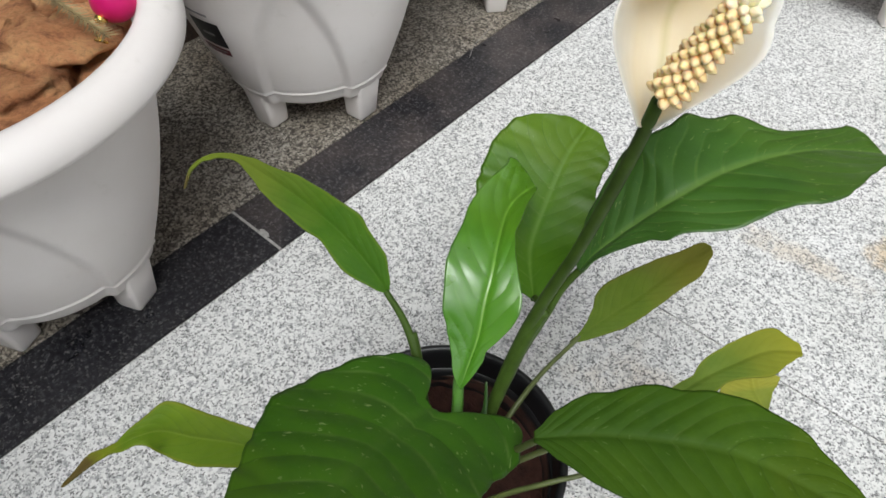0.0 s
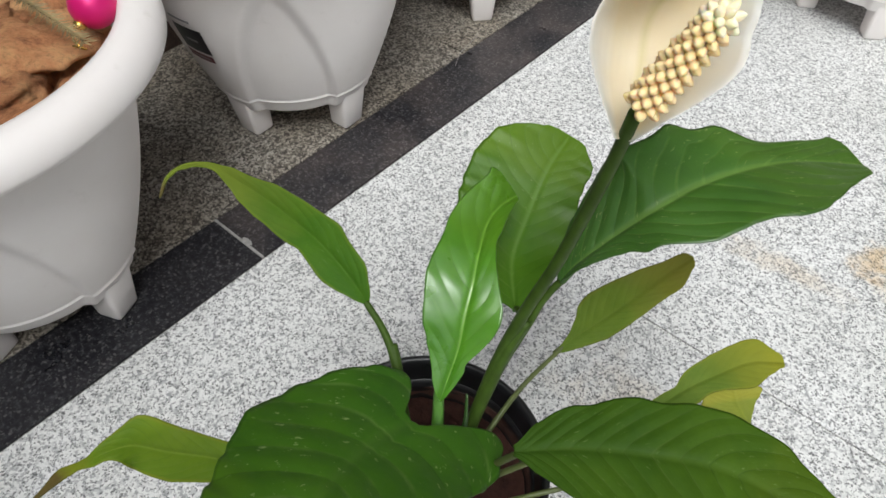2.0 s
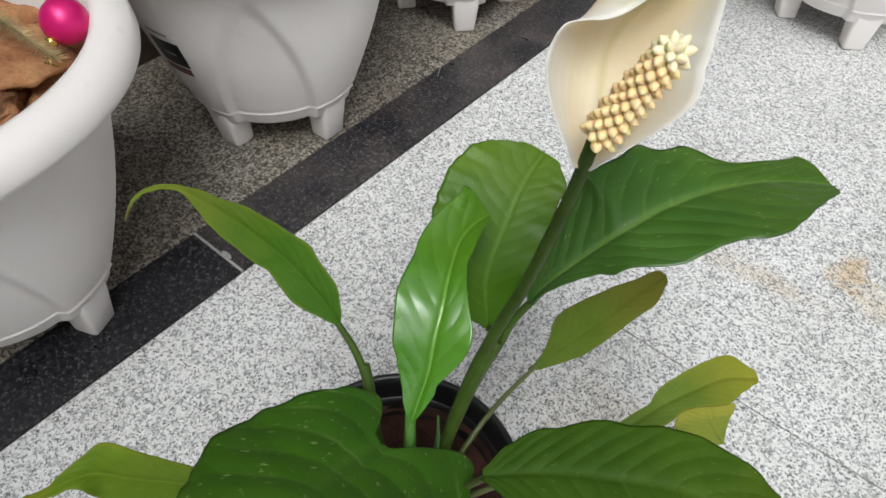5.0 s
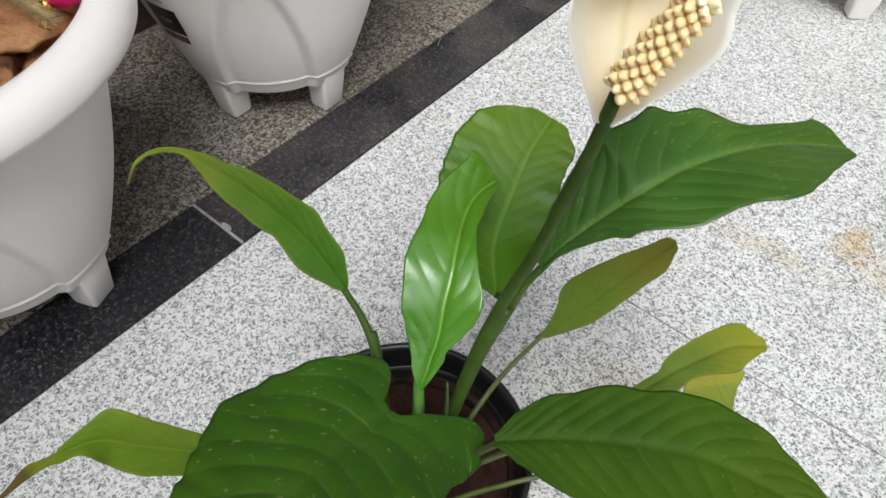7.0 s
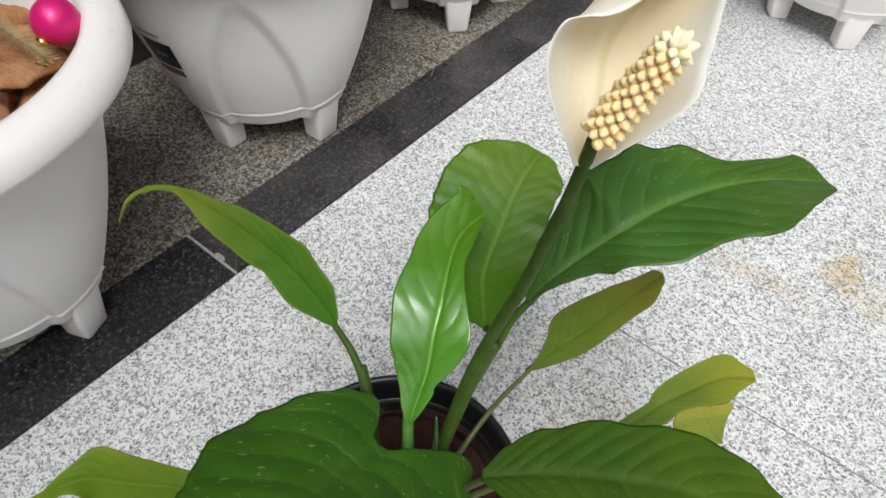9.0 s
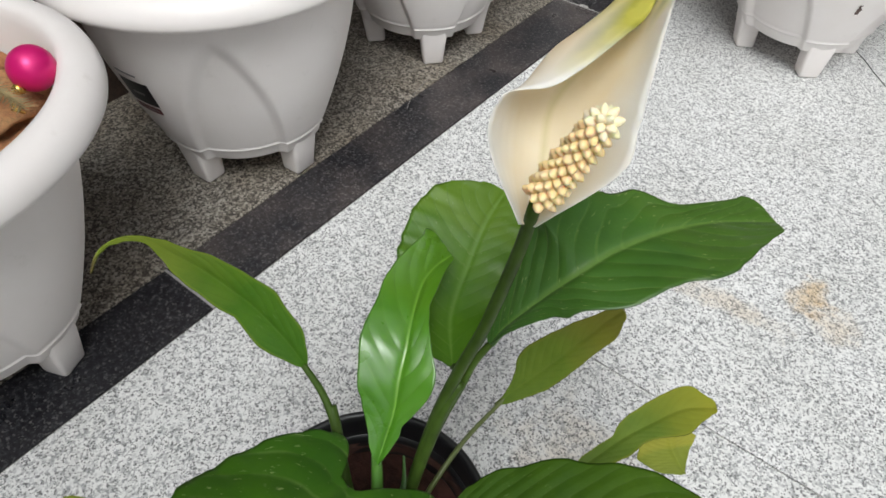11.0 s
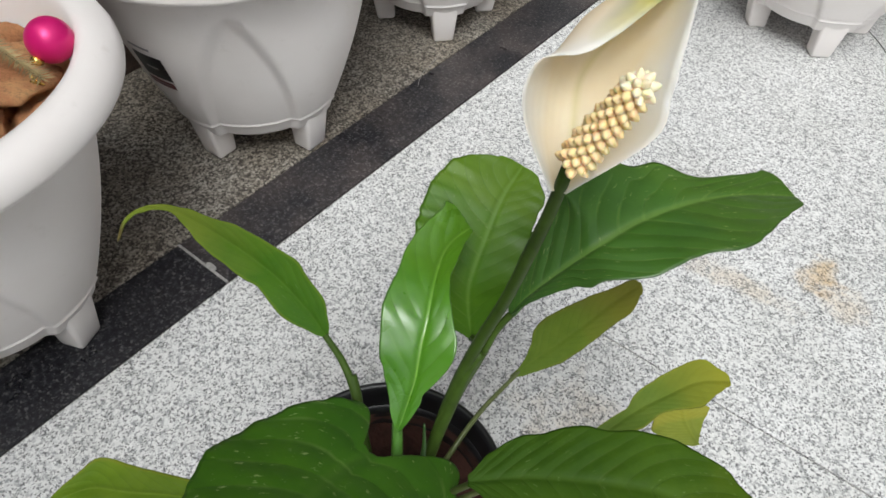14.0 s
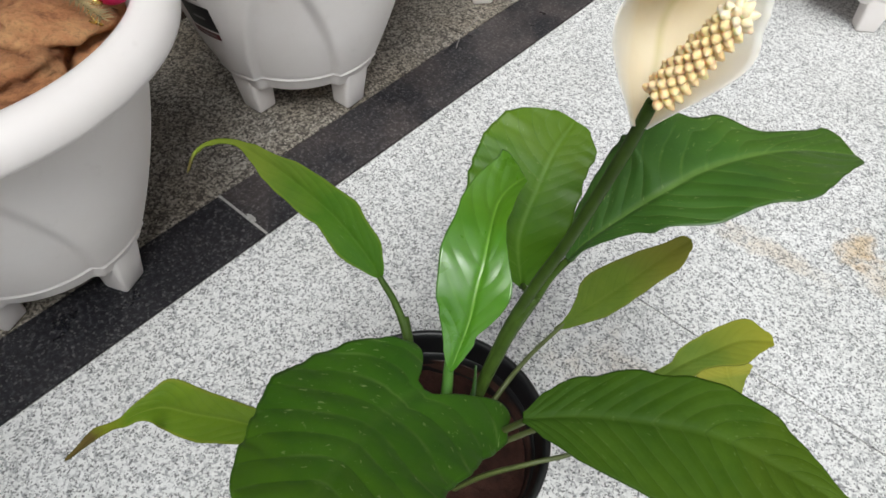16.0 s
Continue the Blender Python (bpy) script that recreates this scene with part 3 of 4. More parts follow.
wrap("scuff", -55.0, -53.0, 0.142, 0.160, SCUFF, PLANTERS["fourth"], radians(-57), "dark brown scuff mark", ragged=2.0)

# lumps of dry clay on the soil of the planters
def clod(size, seed, mat=SOIL):
    bm = bmesh.new()
    bmesh.ops.create_icosphere(bm, subdivisions=3, radius=1)
    for v in bm.verts:
        k = 1 + 0.5 * noise.fractal(v.co * 1.6 + Vector((seed, 0, 0)), 0.7, 2.2, 5)
        v.co = Vector((v.co.x * k, v.co.y * k, v.co.z * k * 0.30)) * size
    return from_bm("clod", bm, mat)


for piece in PLANTERS["sticker"].children:
    if piece.name.startswith("soil"):
        piece.data.materials[0] = DARK_SOIL
rng = random.Random(4)
for key, many, level in (("ball", 14, 0.301), ("sticker", 14, 0.297)):
    for i in range(many):
        a, r = rng.uniform(0, 6.28), 0.155 * math.sqrt(rng.random())
        size = rng.choice((0.008, 0.012, 0.018, 0.030))
        if r + size * 1.2 > 0.168:
            r = 0.166 - size * 1.2
        part("clod", clod(size, i * 3.7, SOIL if key == "ball" else DARK_SOIL), PLANTERS[key], m=pose(r * math.cos(a), r * math.sin(a), level, rng.uniform(-15, 15), rng.uniform(-15, 15), rng.uniform(0, 360)))

# broad crusts of dried clay
for x, y, size, seed in ((0.046, 0.088, 0.048, 31.0), (0.098, 0.026, 0.044, 47.0), (-0.010, 0.078, 0.034, 52.0), (0.030, 0.010, 0.040, 66.0)):
    part("clod", clod(size, seed), PLANTERS["ball"], m=pose(x, y, 0.302, 6, -5, seed * 7))

# pink bauble with its gold cap and thread
bauble = tagged(new("bauble"), "glossy pink bauble with a gold thread on soil", "ornament")
bauble.matrix_basis = Matrix.Translation((-0.0720, -0.0500, 0.3315))
bm = bmesh.new()
bmesh.ops.create_uvsphere(bm, u_segments=36, v_segments=20, radius=0.0205)
part("ball", from_bm("bauble_ball", bm, PINK), bauble)
bm = bmesh.new()
bmesh.ops.create_cone(bm, cap_ends=True, segments=18, radius1=0.005, radius2=0.0042, depth=0.007)
part("cap", from_bm("bauble_cap", bm, GOLD), bauble, "gold cap", m=pose(0.006, -0.020, -0.009, 65, 0, 15))
part("thread", tube("bauble_thread", [(0.007, -0.022, -0.010), (0.012, -0.030, -0.004), (0.022, -0.034, -0.012), (0.028, -0.030, -0.018), (0.018, -0.036, -0.016)], 0.0010, 0.0010, GOLD, 24, 8), bauble, "gold thread")

# faded artificial fir twig
twig = tagged(new("fir_twig"), "faded artificial fir twig lying on red soil", "twig")
twig.matrix_basis = Matrix.Translation((-0.0787, -0.0797, 0.3350))
spine = [(-0.095, -0.013, 0.002), (-0.05, -0.0115, 0.003), (0.0, -0.0085, 0.001), (0.058, -0.0065, -0.003)]
part("stem", tube("twig_stem", spine, 0.0012, 0.0008, TWIG, 16, 7), twig)
verts, faces = [], []
path = spline(spine, 60)
for k in range(2, 60):
    t = (path[k + 1 if k < 60 else 60] - path[k - 1]).normalized()
    for sgn in (-1, 1, 0):
        for rep_i in range(2):
            out = (t * rng.uniform(0.7, 1.1) + t.cross(Vector((0, 0, 1))) * (sgn * rng.uniform(0.5, 0.9)) + Vector((0, 0, 1)) * rng.uniform(0.0, 0.45)).normalized()
            ln, w = rng.uniform(0.012, 0.018), 0.0008
            q = out.cross(Vector((0.2, 0.1, 1))).normalized() * w
            z = q.cross(out).normalized() * w
            b = len(verts)
            c = path[k]
            verts += [c + q, c - q, c + z, c + out * ln]
            faces += [(b, b + 1, b + 3), (b + 1, b + 2, b + 3), (b + 2, b, b + 3)]
needles = part("needles", mesh_of("twig_needles", verts, faces, NEEDLE, False), twig, "faded straw-coloured needles")
needles["kind"] = "stuff"

# young plant in the second planter
seedling = tagged(new("young_plant"), "small green leafy plant growing in red soil", "plant")
seedling.matrix_basis = Matrix.Translation((-0.207, 0.256, 0.300))

# a bit of straw on the border stone
tagged(new("straw", tube("straw", [(-0.0832, 0.4612, 0.0016), (-0.0926, 0.4783, 0.0022), (-0.1009, 0.4954, 0.0020), (-0.1054, 0.5217, 0.0016), (-0.1144, 0.5564, 0.0014)], 0.0005, 0.0004, JOINT_FILL, 20, 6)), "thin pale dry straw lying on the dark border", "straw")


# ---- the peace lily and its pot ----
POT = Vector((0.3765, -0.1190, 0.0))
pot = tagged(new("plant_pot"), "black plastic nursery pot on the granite floor", "plant pot")
pot.matrix_basis = Matrix.Translation(POT)
PZ, PR = 0.165, 0.0918
pv, pf = lathe([(0.001, 0.002), (0.062, 0.002), (0.065, 0.006), (0.0825, PZ - 0.026), (0.0845, PZ - 0.024), (0.085, PZ - 0.02), (0.0815, PZ - 0.02), (0.080, PZ - 0.03), (0.068, 0.05), (0.062, 0.03)], 96)
part("wall", mesh_of("pot_wall", pv, pf, BLACK_PLASTIC), pot)
pv, pf = lathe([(0.085, PZ - 0.022), (0.088, PZ - 0.022), (0.0896, PZ - 0.004), (PR, PZ - 0.001), (PR, PZ + 0.001), (PR - 0.002, PZ + 0.0025), (PR - 0.005, PZ + 0.001), (PR - 0.0065, PZ - 0.004), (0.0815, PZ - 0.024), (0.081, PZ - 0.030)], 96)
part("rim", mesh_of("pot_rim", pv, pf, BLACK_PLASTIC), pot, "rolled black rim")
pv, pf = lathe([(0.0817, PZ - 0.0285), (0.0803, PZ - 0.0285), (0.0796, PZ - 0.030), (0.0795, PZ - 0.033), (0.0788, PZ - 0.035), (0.0772, PZ - 0.062)], 96, lambda a, r, z: r + 0.0007 * noise.noise(Vector((math.cos(a) * 5, math.sin(a) * 5, z * 120))))
part("dirt_ring", mesh_of("pot_dirt_ring", pv, pf, POT_DIRT), pot, "brown dirt clinging inside the wall")
sv, sf = [], []
for i in range(19):
    for k in range(70):
        r, a = 0.0786 * (i + 0.02) / 18.02, 2 * math.pi * k / 70
        p = Vector((r * math.cos(a), r * math.sin(a), 0))
        sv.append((p.x, p.y, PZ - 0.046 + 0.007 * noise.fractal(p * 30, 0.8, 2.0, 3)))
for i in range(18):
    for k in range(70):
        sf.append((i * 70 + k, i * 70 + (k + 1) % 70, (i + 1) * 70 + (k + 1) % 70, (i + 1) * 70 + k))
part("soil", mesh_of("pot_soil", sv, sf, POT_SOIL), pot, "dark brown potting soil")

lily = tagged(new("peace_lily"), "green peace lily with one cream flower, in a black pot", "potted plant")
lily.matrix_basis = Matrix.Translation((POT.x, POT.y, PZ - 0.06))
HOME = Matrix.Translation((-POT.x, -POT.y, -(PZ - 0.06)))


def grow(name, me, label="", parent=None):
    ob = part(name, me, parent or lily, label)
    if parent is None:
        ob.matrix_basis = HOME
    return ob


STATIONS = (0, 0.07, 0.18, 0.32, 0.46, 0.6, 0.74, 0.87, 0.96, 1.0)


def breadth(widths, v):
    """The half breadth at v, in metres, from millimetres at the stations (or at even steps), joined smoothly."""
    w = list(widths) + [0.0]
    at = STATIONS if len(w) == len(STATIONS) else [i / (len(w) - 1) for i in range(len(w))]
    k = min(max(i for i in range(len(at)) if at[i] <= v + 1e-9), len(at) - 2)
    t = (v - at[k]) / (at[k + 1] - at[k])
    a, b, c, d = w[max(k - 1, 0)], w[k], w[k + 1], w[min(k + 2, len(w) - 1)]
    if k == len(at) - 2:
        return 0.001 * b * math.sqrt(max(1 - t * t, 0))
    m0, m1 = (c - a) / 2, (d - b) / 2
    t2, t3 = t * t, t * t * t
    return 0.001 * max((2 * t3 - 3 * t2 + 1) * b + (t3 - 2 * t2 + t) * m0 + (3 * t2 - 2 * t3) * c + (t3 - t2) * m1, 0.0)


def leaf(mid, near, far, normal, mat, label, fold=0.15, wave=0.003, lobe_near=0.0, lobe_far=0.0, cup=0.0, notch=0.0, seed=0, rib_mat=None, rib=0.0010, nv=144, nu=34, edge=0.035, ripple=0.0004, veins=13, parent=None):
    """A blade along the midrib. near, far: its half breadths to the two sides, in millimetres, at the stations; fold: how far the sides rise;
    lobe_near, lobe_far: how far the base reaches back beside the stalk, notch: half the gap between; wave, edge: how wavy and how notched the margin is."""
    path = spline(mid, nv)
    verts, faces, uvs = [], [], []
    nrm = Vector(normal).normalized()
    length = sum((path[k + 1] - path[k]).length for k in range(nv))
    ribs = []
    for k, c in enumerate(path):
        v = k / nv
        t = (path[min(k + 1, nv)] - path[max(k - 1, 0)]).normalized()
        side = t.cross(nrm).normalized()
        up = side.cross(t).normalized()
        ribs.append(c - up * (0.0016 + rib * 1.6 * (1 - 0.8 * v)))
        for j in range(nu + 1):
            u = 2 * j / nu - 1
            full = breadth(near if u < 0 else far, v)
            n1 = noise.noise(Vector((v * 5 + seed * 3.1, math.copysign(1.7, u), seed)))
            n2 = noise.noise(Vector((v * 15 + seed, math.copysign(4.7, u), seed * 2)))
            n3 = noise.noise(Vector((v * 38 + seed, math.copysign(7.3, u), seed * 5)))
            s = full * u * (1 + abs(u) ** 6 * edge * (n1 + 1.5 * n2 + 0.35 * n3))
            lift = abs(s) * fold - cup * s * s / 0.05
            lift += wave * abs(u) ** 2.2 * (1.2 * n1 + n2) * min(full / 0.02, 1)
            lift += wave * 0.12 * abs(u) ** 5 * n3 * min(full / 0.02, 1)
            lift += ripple * (1.8 * abs(math.sin(((v - 0.22 * abs(u) ** 1.25) * veins - 0.25) * math.pi)) ** 0.7 - 1) * min(full / 0.03, 1) * min(abs(u) * 4, 1) * (1 - abs(u) ** 4)
            lift -= 0.0012 * math.exp(-((s / 0.0022) ** 2))
            back = -t * ((lobe_near if u < 0 else lobe_far) * length * (max(abs(s) - notch, 0.0) / max(full - notch, 0.004)) ** 0.8 * (1 - 0.5 * abs(u) ** 3) * max(1 - v / 0.45, 0) ** 1.3)
            verts.append(c + side * s + up * lift + back)
            uvs.append(((u + 1) / 2, v))
    row = nu + 1
    for k in range(nv):
        for j in range(nu):
            faces.append((k * row + j, k * row + j + 1, (k + 1) * row + j + 1, (k + 1) * row + j))
    ob = grow("fold" if parent else "leaf", mesh_of("leaf_blade", verts, faces, mat, uvs=uvs), label, parent)
    sol = ob.modifiers.new("thickness", "SOLIDIFY")
    sol.thickness, sol.offset = 0.0007, 0.0
    if parent:
        return ob
    part("midrib", tube("leaf_midrib", [ribs[int(i * nv / 8)] for i in range(9)], rib * 1.6, rib * 0.3, rib_mat or MIDRIB, 24, 8), ob)
    return ob


def stalk(points, r0, r1, mat=None, label="", name="stalk"):
    return grow(name, tube(name, points, r0, r1, mat or STEM, 22, 12), label)


EYE_WAY = (0.32, -0.46, 0.81)
# broad leaf that lies flat to the side
leaf([(0.411, -0.032, 0.325), (0.415, -0.026, 0.337), (0.422, -0.018, 0.350), (0.432, -0.004, 0.365), (0.442, 0.011, 0.377), (0.451, 0.037, 0.380), (0.466, 0.070, 0.379), (0.485, 0.104, 0.373), (0.513, 0.149, 0.356)],
     (2.4, 6.0, 8.8, 11.2, 13.6, 17.6, 22.4, 24.8, 27.2, 28.0, 29.2, 31.2, 33.6, 36.4, 38.8, 42.0, 45.2, 46.4, 47.6, 47.6, 47.6, 47.2, 46.8, 46.4, 45.6, 45.2, 46.8, 48.0, 39.6, 37.6, 36.8, 31.2, 22.4, 18.8, 17.6, 16.8, 17.2, 18.4, 20.4, 21.6), (0.5, 1.6, 2.8, 4.0, 4.4, 5.2, 6.0, 6.8, 8.0, 8.4, 9.6, 11.2, 12.8, 15.2, 16.8, 21.2, 24.4, 24.8, 26.0, 29.6, 34.4, 38.4, 39.6, 40.4, 40.8, 40.8, 41.6, 42.0, 44.0, 46.8, 47.2, 46.8, 45.2, 41.6, 38.8, 34.4, 29.2, 24.8, 18.8, 13.6), (-0.08, -0.06, 1.01), LEAF_DARK,
     "broad glossy dark green leaf, pale flecks", fold=0.10, wave=0.0015, seed=2, edge=0.012)
stalk([(0.388, -0.105, 0.106), (0.392, -0.079, 0.200), (0.397, -0.062, 0.251), (0.403, -0.047, 0.288), (0.406, -0.037, 0.309), (0.414, -0.023, 0.330)], 0.0031, 0.0024)
# rounded leaf behind the flower stem
leaf([(0.377, -0.022, 0.257), (0.348, 0.014, 0.256), (0.333, 0.055, 0.267), (0.324, 0.089, 0.281), (0.320, 0.122, 0.291)],
     (3.2, 21.5, 34.6, 48.6, 55.6, 56.5, 54.5, 41.6, 20.8), (5.5, 21.8, 32.8, 36.0, 35.0, 32.8, 32.0, 29.8, 17.5), EYE_WAY, LEAF,
     "rounded mid green leaf with sunken veins", fold=0.10, wave=0.003, seed=5, ripple=0.00015, edge=0.03)
stalk([(0.385, -0.105, 0.101), (0.389, -0.074, 0.190), (0.391, -0.055, 0.239), (0.392, -0.042, 0.260), (0.389, -0.030, 0.262), (0.378, -0.021, 0.257)], 0.0033, 0.0022)
# bright young leaf, half rolled
leaf([(0.385, -0.111, 0.256), (0.382, -0.098, 0.269), (0.379, -0.086, 0.282), (0.373, -0.073, 0.299), (0.367, -0.059, 0.310), (0.357, -0.041, 0.315), (0.344, -0.016, 0.314), (0.339, 0.004, 0.312), (0.339, 0.025, 0.308)],
     (0.5, 5.2, 8.8, 11.2, 14.4, 17.2, 19.6, 21.6, 24.4, 26.0, 27.2, 28.0, 28.8, 28.8, 28.0, 26.8, 25.6, 24.8, 25.2, 24.4, 23.6, 22.4, 22.0, 22.4, 23.6), (1.2, 3.2, 5.2, 6.8, 8.0, 7.6, 10.8, 15.2, 20.0, 22.0, 22.4, 21.6, 18.4, 15.6, 13.6, 12.0, 10.8, 9.6, 10.8, 10.8, 10.0, 9.2, 8.0, 6.4, 4.4), EYE_WAY, LEAF_BRIGHT,
     "bright glossy young leaf, still half rolled", fold=0.22, wave=0.0008, seed=8, edge=0.02, rib_mat=STEM_BRIGHT, ripple=0.0004, veins=9)
stalk([(0.385, -0.116, 0.106), (0.385, -0.115, 0.189), (0.382, -0.109, 0.233), (0.378, -0.103, 0.254), (0.375, -0.092, 0.265)], 0.0052, 0.0026, STEM_BRIGHT)
# long arching leaf with a thin drooping tip
leaf([(0.307, -0.094, 0.271), (0.292, -0.094, 0.287), (0.272, -0.097, 0.308), (0.257, -0.103, 0.325), (0.240, -0.112, 0.344), (0.229, -0.120, 0.357), (0.220, -0.128, 0.369), (0.213, -0.139, 0.375), (0.211, -0.152, 0.374), (0.216, -0.164, 0.367)],
     (0.5, 5.2, 8.8, 12.8, 15.2, 14.8, 13.6, 12.4, 13.6, 14.0, 13.2, 12.8, 11.6, 10.0, 6.8, 4.8, 2.8, 2.0, 2.4, 2.8, 3.6, 2.4, 2.8, 1.6, 1.2), (0.5, 5.6, 9.2, 13.6, 14.8, 15.6, 17.6, 16.4, 15.2, 14.0, 12.4, 11.2, 8.4, 6.8, 6.0, 5.2, 2.8, 2.0, 1.2, 0.8, 0.5, 0.5, 0.5, 0.8, 0.8), EYE_WAY, LEAF_LONG,
     "long arching leaf with a thin dry tip", fold=0.2, wave=0.001, seed=11, edge=0.015, rib=0.0006)
stalk([(0.375, -0.123, 0.107), (0.363, -0.122, 0.192), (0.340, -0.104, 0.236), (0.322, -0.096, 0.256), (0.304, -0.094, 0.273)], 0.0041, 0.0022)
grow("sheath", tube("sheath", [(0.374, -0.122, 0.112), (0.364, -0.121, 0.183), (0.349, -0.111, 0.220), (0.338, -0.102, 0.238), (0.329, -0.096, 0.249)], 0.0057, 0.0039, STEM, 16, 12, 0.9), "green sheath round the stalk")
# olive leaf
leaf([(0.398, 0.010, 0.182), (0.406, 0.026, 0.195), (0.417, 0.043, 0.211), (0.428, 0.059, 0.229), (0.438, 0.075, 0.247), (0.451, 0.091, 0.269)],
     (0.5, 0.8, 1.6, 2.8, 4.4, 6.4, 9.6, 12.8, 18.0, 20.8, 22.0, 22.4, 22.0, 21.2, 20.4, 19.6, 18.4, 17.2, 16.0, 14.8, 12.8, 10.8, 9.2, 8.0, 6.8), (0.5, 2.4, 4.8, 6.4, 7.6, 9.2, 10.4, 11.6, 12.8, 14.4, 14.4, 14.4, 14.4, 14.4, 14.0, 14.0, 14.0, 13.6, 13.6, 14.0, 14.0, 14.0, 13.6, 11.2, 7.2), EYE_WAY, LEAF_OLIVE,
     "small dull olive leaf, ageing", fold=0.15, wave=0.001, seed=14, rib_mat=STEM_OLIVE, edge=0.012)
stalk([(0.389, -0.106, 0.111), (0.397, -0.069, 0.169), (0.397, -0.030, 0.181), (0.400, 0.008, 0.184), (0.402, 0.020, 0.186)], 0.0024, 0.0015, STEM_OLIVE)
# yellowing leaf with a torn end
torn = leaf([(0.473, -0.015, 0.189), (0.484, 0.008, 0.200), (0.494, 0.039, 0.200), (0.505, 0.063, 0.201), (0.519, 0.091, 0.200), (0.539, 0.112, 0.195)],
     (0.5, 0.5, 1.2, 3.2, 5.2, 5.6, 5.6, 5.6, 5.2, 5.2, 8.4, 10.8, 12.0, 12.8, 13.2, 14.0, 14.8, 14.8, 15.2, 15.6, 16.4, 17.2, 16.0, 11.6, 7.6), (0.5, 2.0, 3.6, 5.2, 7.2, 8.8, 10.0, 11.2, 12.4, 13.6, 13.2, 12.4, 11.2, 11.2, 12.0, 13.2, 15.6, 18.0, 19.6, 19.2, 18.0, 15.6, 12.4, 9.6, 5.6), (0.08, -0.20, 1.03), LEAF_TORN,
     "yellowing leaf with a torn, folded end", fold=0.1, wave=0.0008, seed=17, edge=0.012, rib_mat=STEM_OLIVE, rib=0.0005, ripple=0.0001)
leaf([(0.543, 0.047, 0.193), (0.535, 0.052, 0.193), (0.527, 0.058, 0.194), (0.519, 0.067, 0.196)],
     (4.0, 6.4, 8.4, 10.4, 12.8, 15.2, 17.6, 19.2, 20.4, 21.2, 22.4, 23.2, 24.4, 25.6, 27.2, 28.8, 28.4, 27.2, 25.6, 24.8, 23.6, 22.8, 21.6, 18.0, 13.6), (0.5, 0.5, 0.8, 2.0, 2.8, 4.0, 4.8, 5.6, 6.8, 7.6, 8.8, 9.2, 10.4, 11.2, 12.4, 12.8, 14.0, 14.8, 15.6, 16.4, 17.2, 18.0, 18.8, 19.2, 16.0), (0.08, -0.20, 1.03), LEAF_FADED,
     "faded yellow folded flap", fold=0.05, wave=0.0008, seed=33, edge=0.01, ripple=0.0001, parent=torn, nv=40)
stalk([(0.400, -0.133, 0.101), (0.425, -0.112, 0.147), (0.451, -0.087, 0.169), (0.471, -0.058, 0.173), (0.474, -0.023, 0.184)], 0.0024, 0.0016, STEM_OLIVE)
# large leaf lying over the pot's edge
leaf([(0.448, -0.121, 0.291), (0.476, -0.101, 0.301), (0.507, -0.082, 0.306), (0.540, -0.064, 0.306), (0.580, -0.052, 0.298), (0.616, -0.043, 0.289)],
     (3.3, 16.1, 25.0, 31.1, 32.0, 32.9, 26.8, 15.4, 5.5), (3.3, 13.7, 27.6, 39.0, 48.4, 50.3, 42.5, 27.6, 12.8), (-0.04, -0.01, 1.00), LEAF_FRONT,
     "large dark green leaf lying over the pot", fold=0.06, wave=0.002, seed=20, edge=0.02, rib_mat=STEM, rib=0.0006, ripple=0.0005, veins=13)
stalk([(0.392, -0.130, 0.107), (0.412, -0.118, 0.185), (0.434, -0.119, 0.247), (0.451, -0.119, 0.290)], 0.0028, 0.0020, STEM_OLIVE)
stalk([(0.397, -0.133, 0.113), (0.418, -0.114, 0.181), (0.439, -0.110, 0.231), (0.460, -0.096, 0.262), (0.478, -0.087, 0.277)], 0.0024, 0.0017, STEM_OLIVE)
# the largest leaf, heart-shaped at the stalk
leaf([(0.384, -0.135, 0.266), (0.383, -0.163, 0.283), (0.390, -0.192, 0.304), (0.400, -0.219, 0.325), (0.413, -0.246, 0.347), (0.424, -0.268, 0.365)],
     (48.1, 57.9, 63.9, 62.8, 57.4, 52.8, 46.6, 35.5, 21.5), (37.1, 47.1, 54.1, 57.9, 56.3, 50.0, 42.2, 34.4, 24.0), (0.05, 0.29, 0.98), LEAF_BROAD,
     "largest leaf, heart-shaped, with pale spots", fold=0.05, wave=0.002, seed=23, lobe_near=0.40, lobe_far=0.26, notch=0.0075, edge=0.03, rib_mat=STEM, rib=0.0005, ripple=0.0007, veins=9)
stalk([(0.382, -0.133, 0.107), (0.378, -0.132, 0.195), (0.379, -0.133, 0.245), (0.383, -0.138, 0.264)], 0.0033, 0.0022)
# yellow-green leaf with a dry tip
leaf([(0.321, -0.218, 0.250), (0.312, -0.232, 0.271), (0.304, -0.246, 0.289), (0.296, -0.257, 0.303), (0.292, -0.268, 0.308), (0.287, -0.279, 0.305), (0.280, -0.291, 0.299), (0.271, -0.311, 0.285)],
     (9.6, 10.8, 12.4, 13.2, 13.6, 14.4, 14.8, 14.0, 13.2, 12.4, 11.2, 10.4, 9.2, 6.8, 4.8, 4.0, 4.0, 3.6, 2.4, 1.6, 2.0, 2.0, 2.0, 1.6, 1.2), (0.5, 9.6, 12.4, 12.8, 13.2, 14.0, 15.2, 16.0, 17.2, 17.6, 18.0, 16.8, 11.2, 8.0, 6.4, 4.8, 3.6, 2.4, 2.4, 2.4, 2.8, 3.6, 3.2, 2.0, 1.2), EYE_WAY, LEAF_YELLOW,
     "yellow-green leaf with a dry brown tip", fold=0.25, wave=0.0008, seed=26, rib_mat=STEM_OLIVE, edge=0.012)
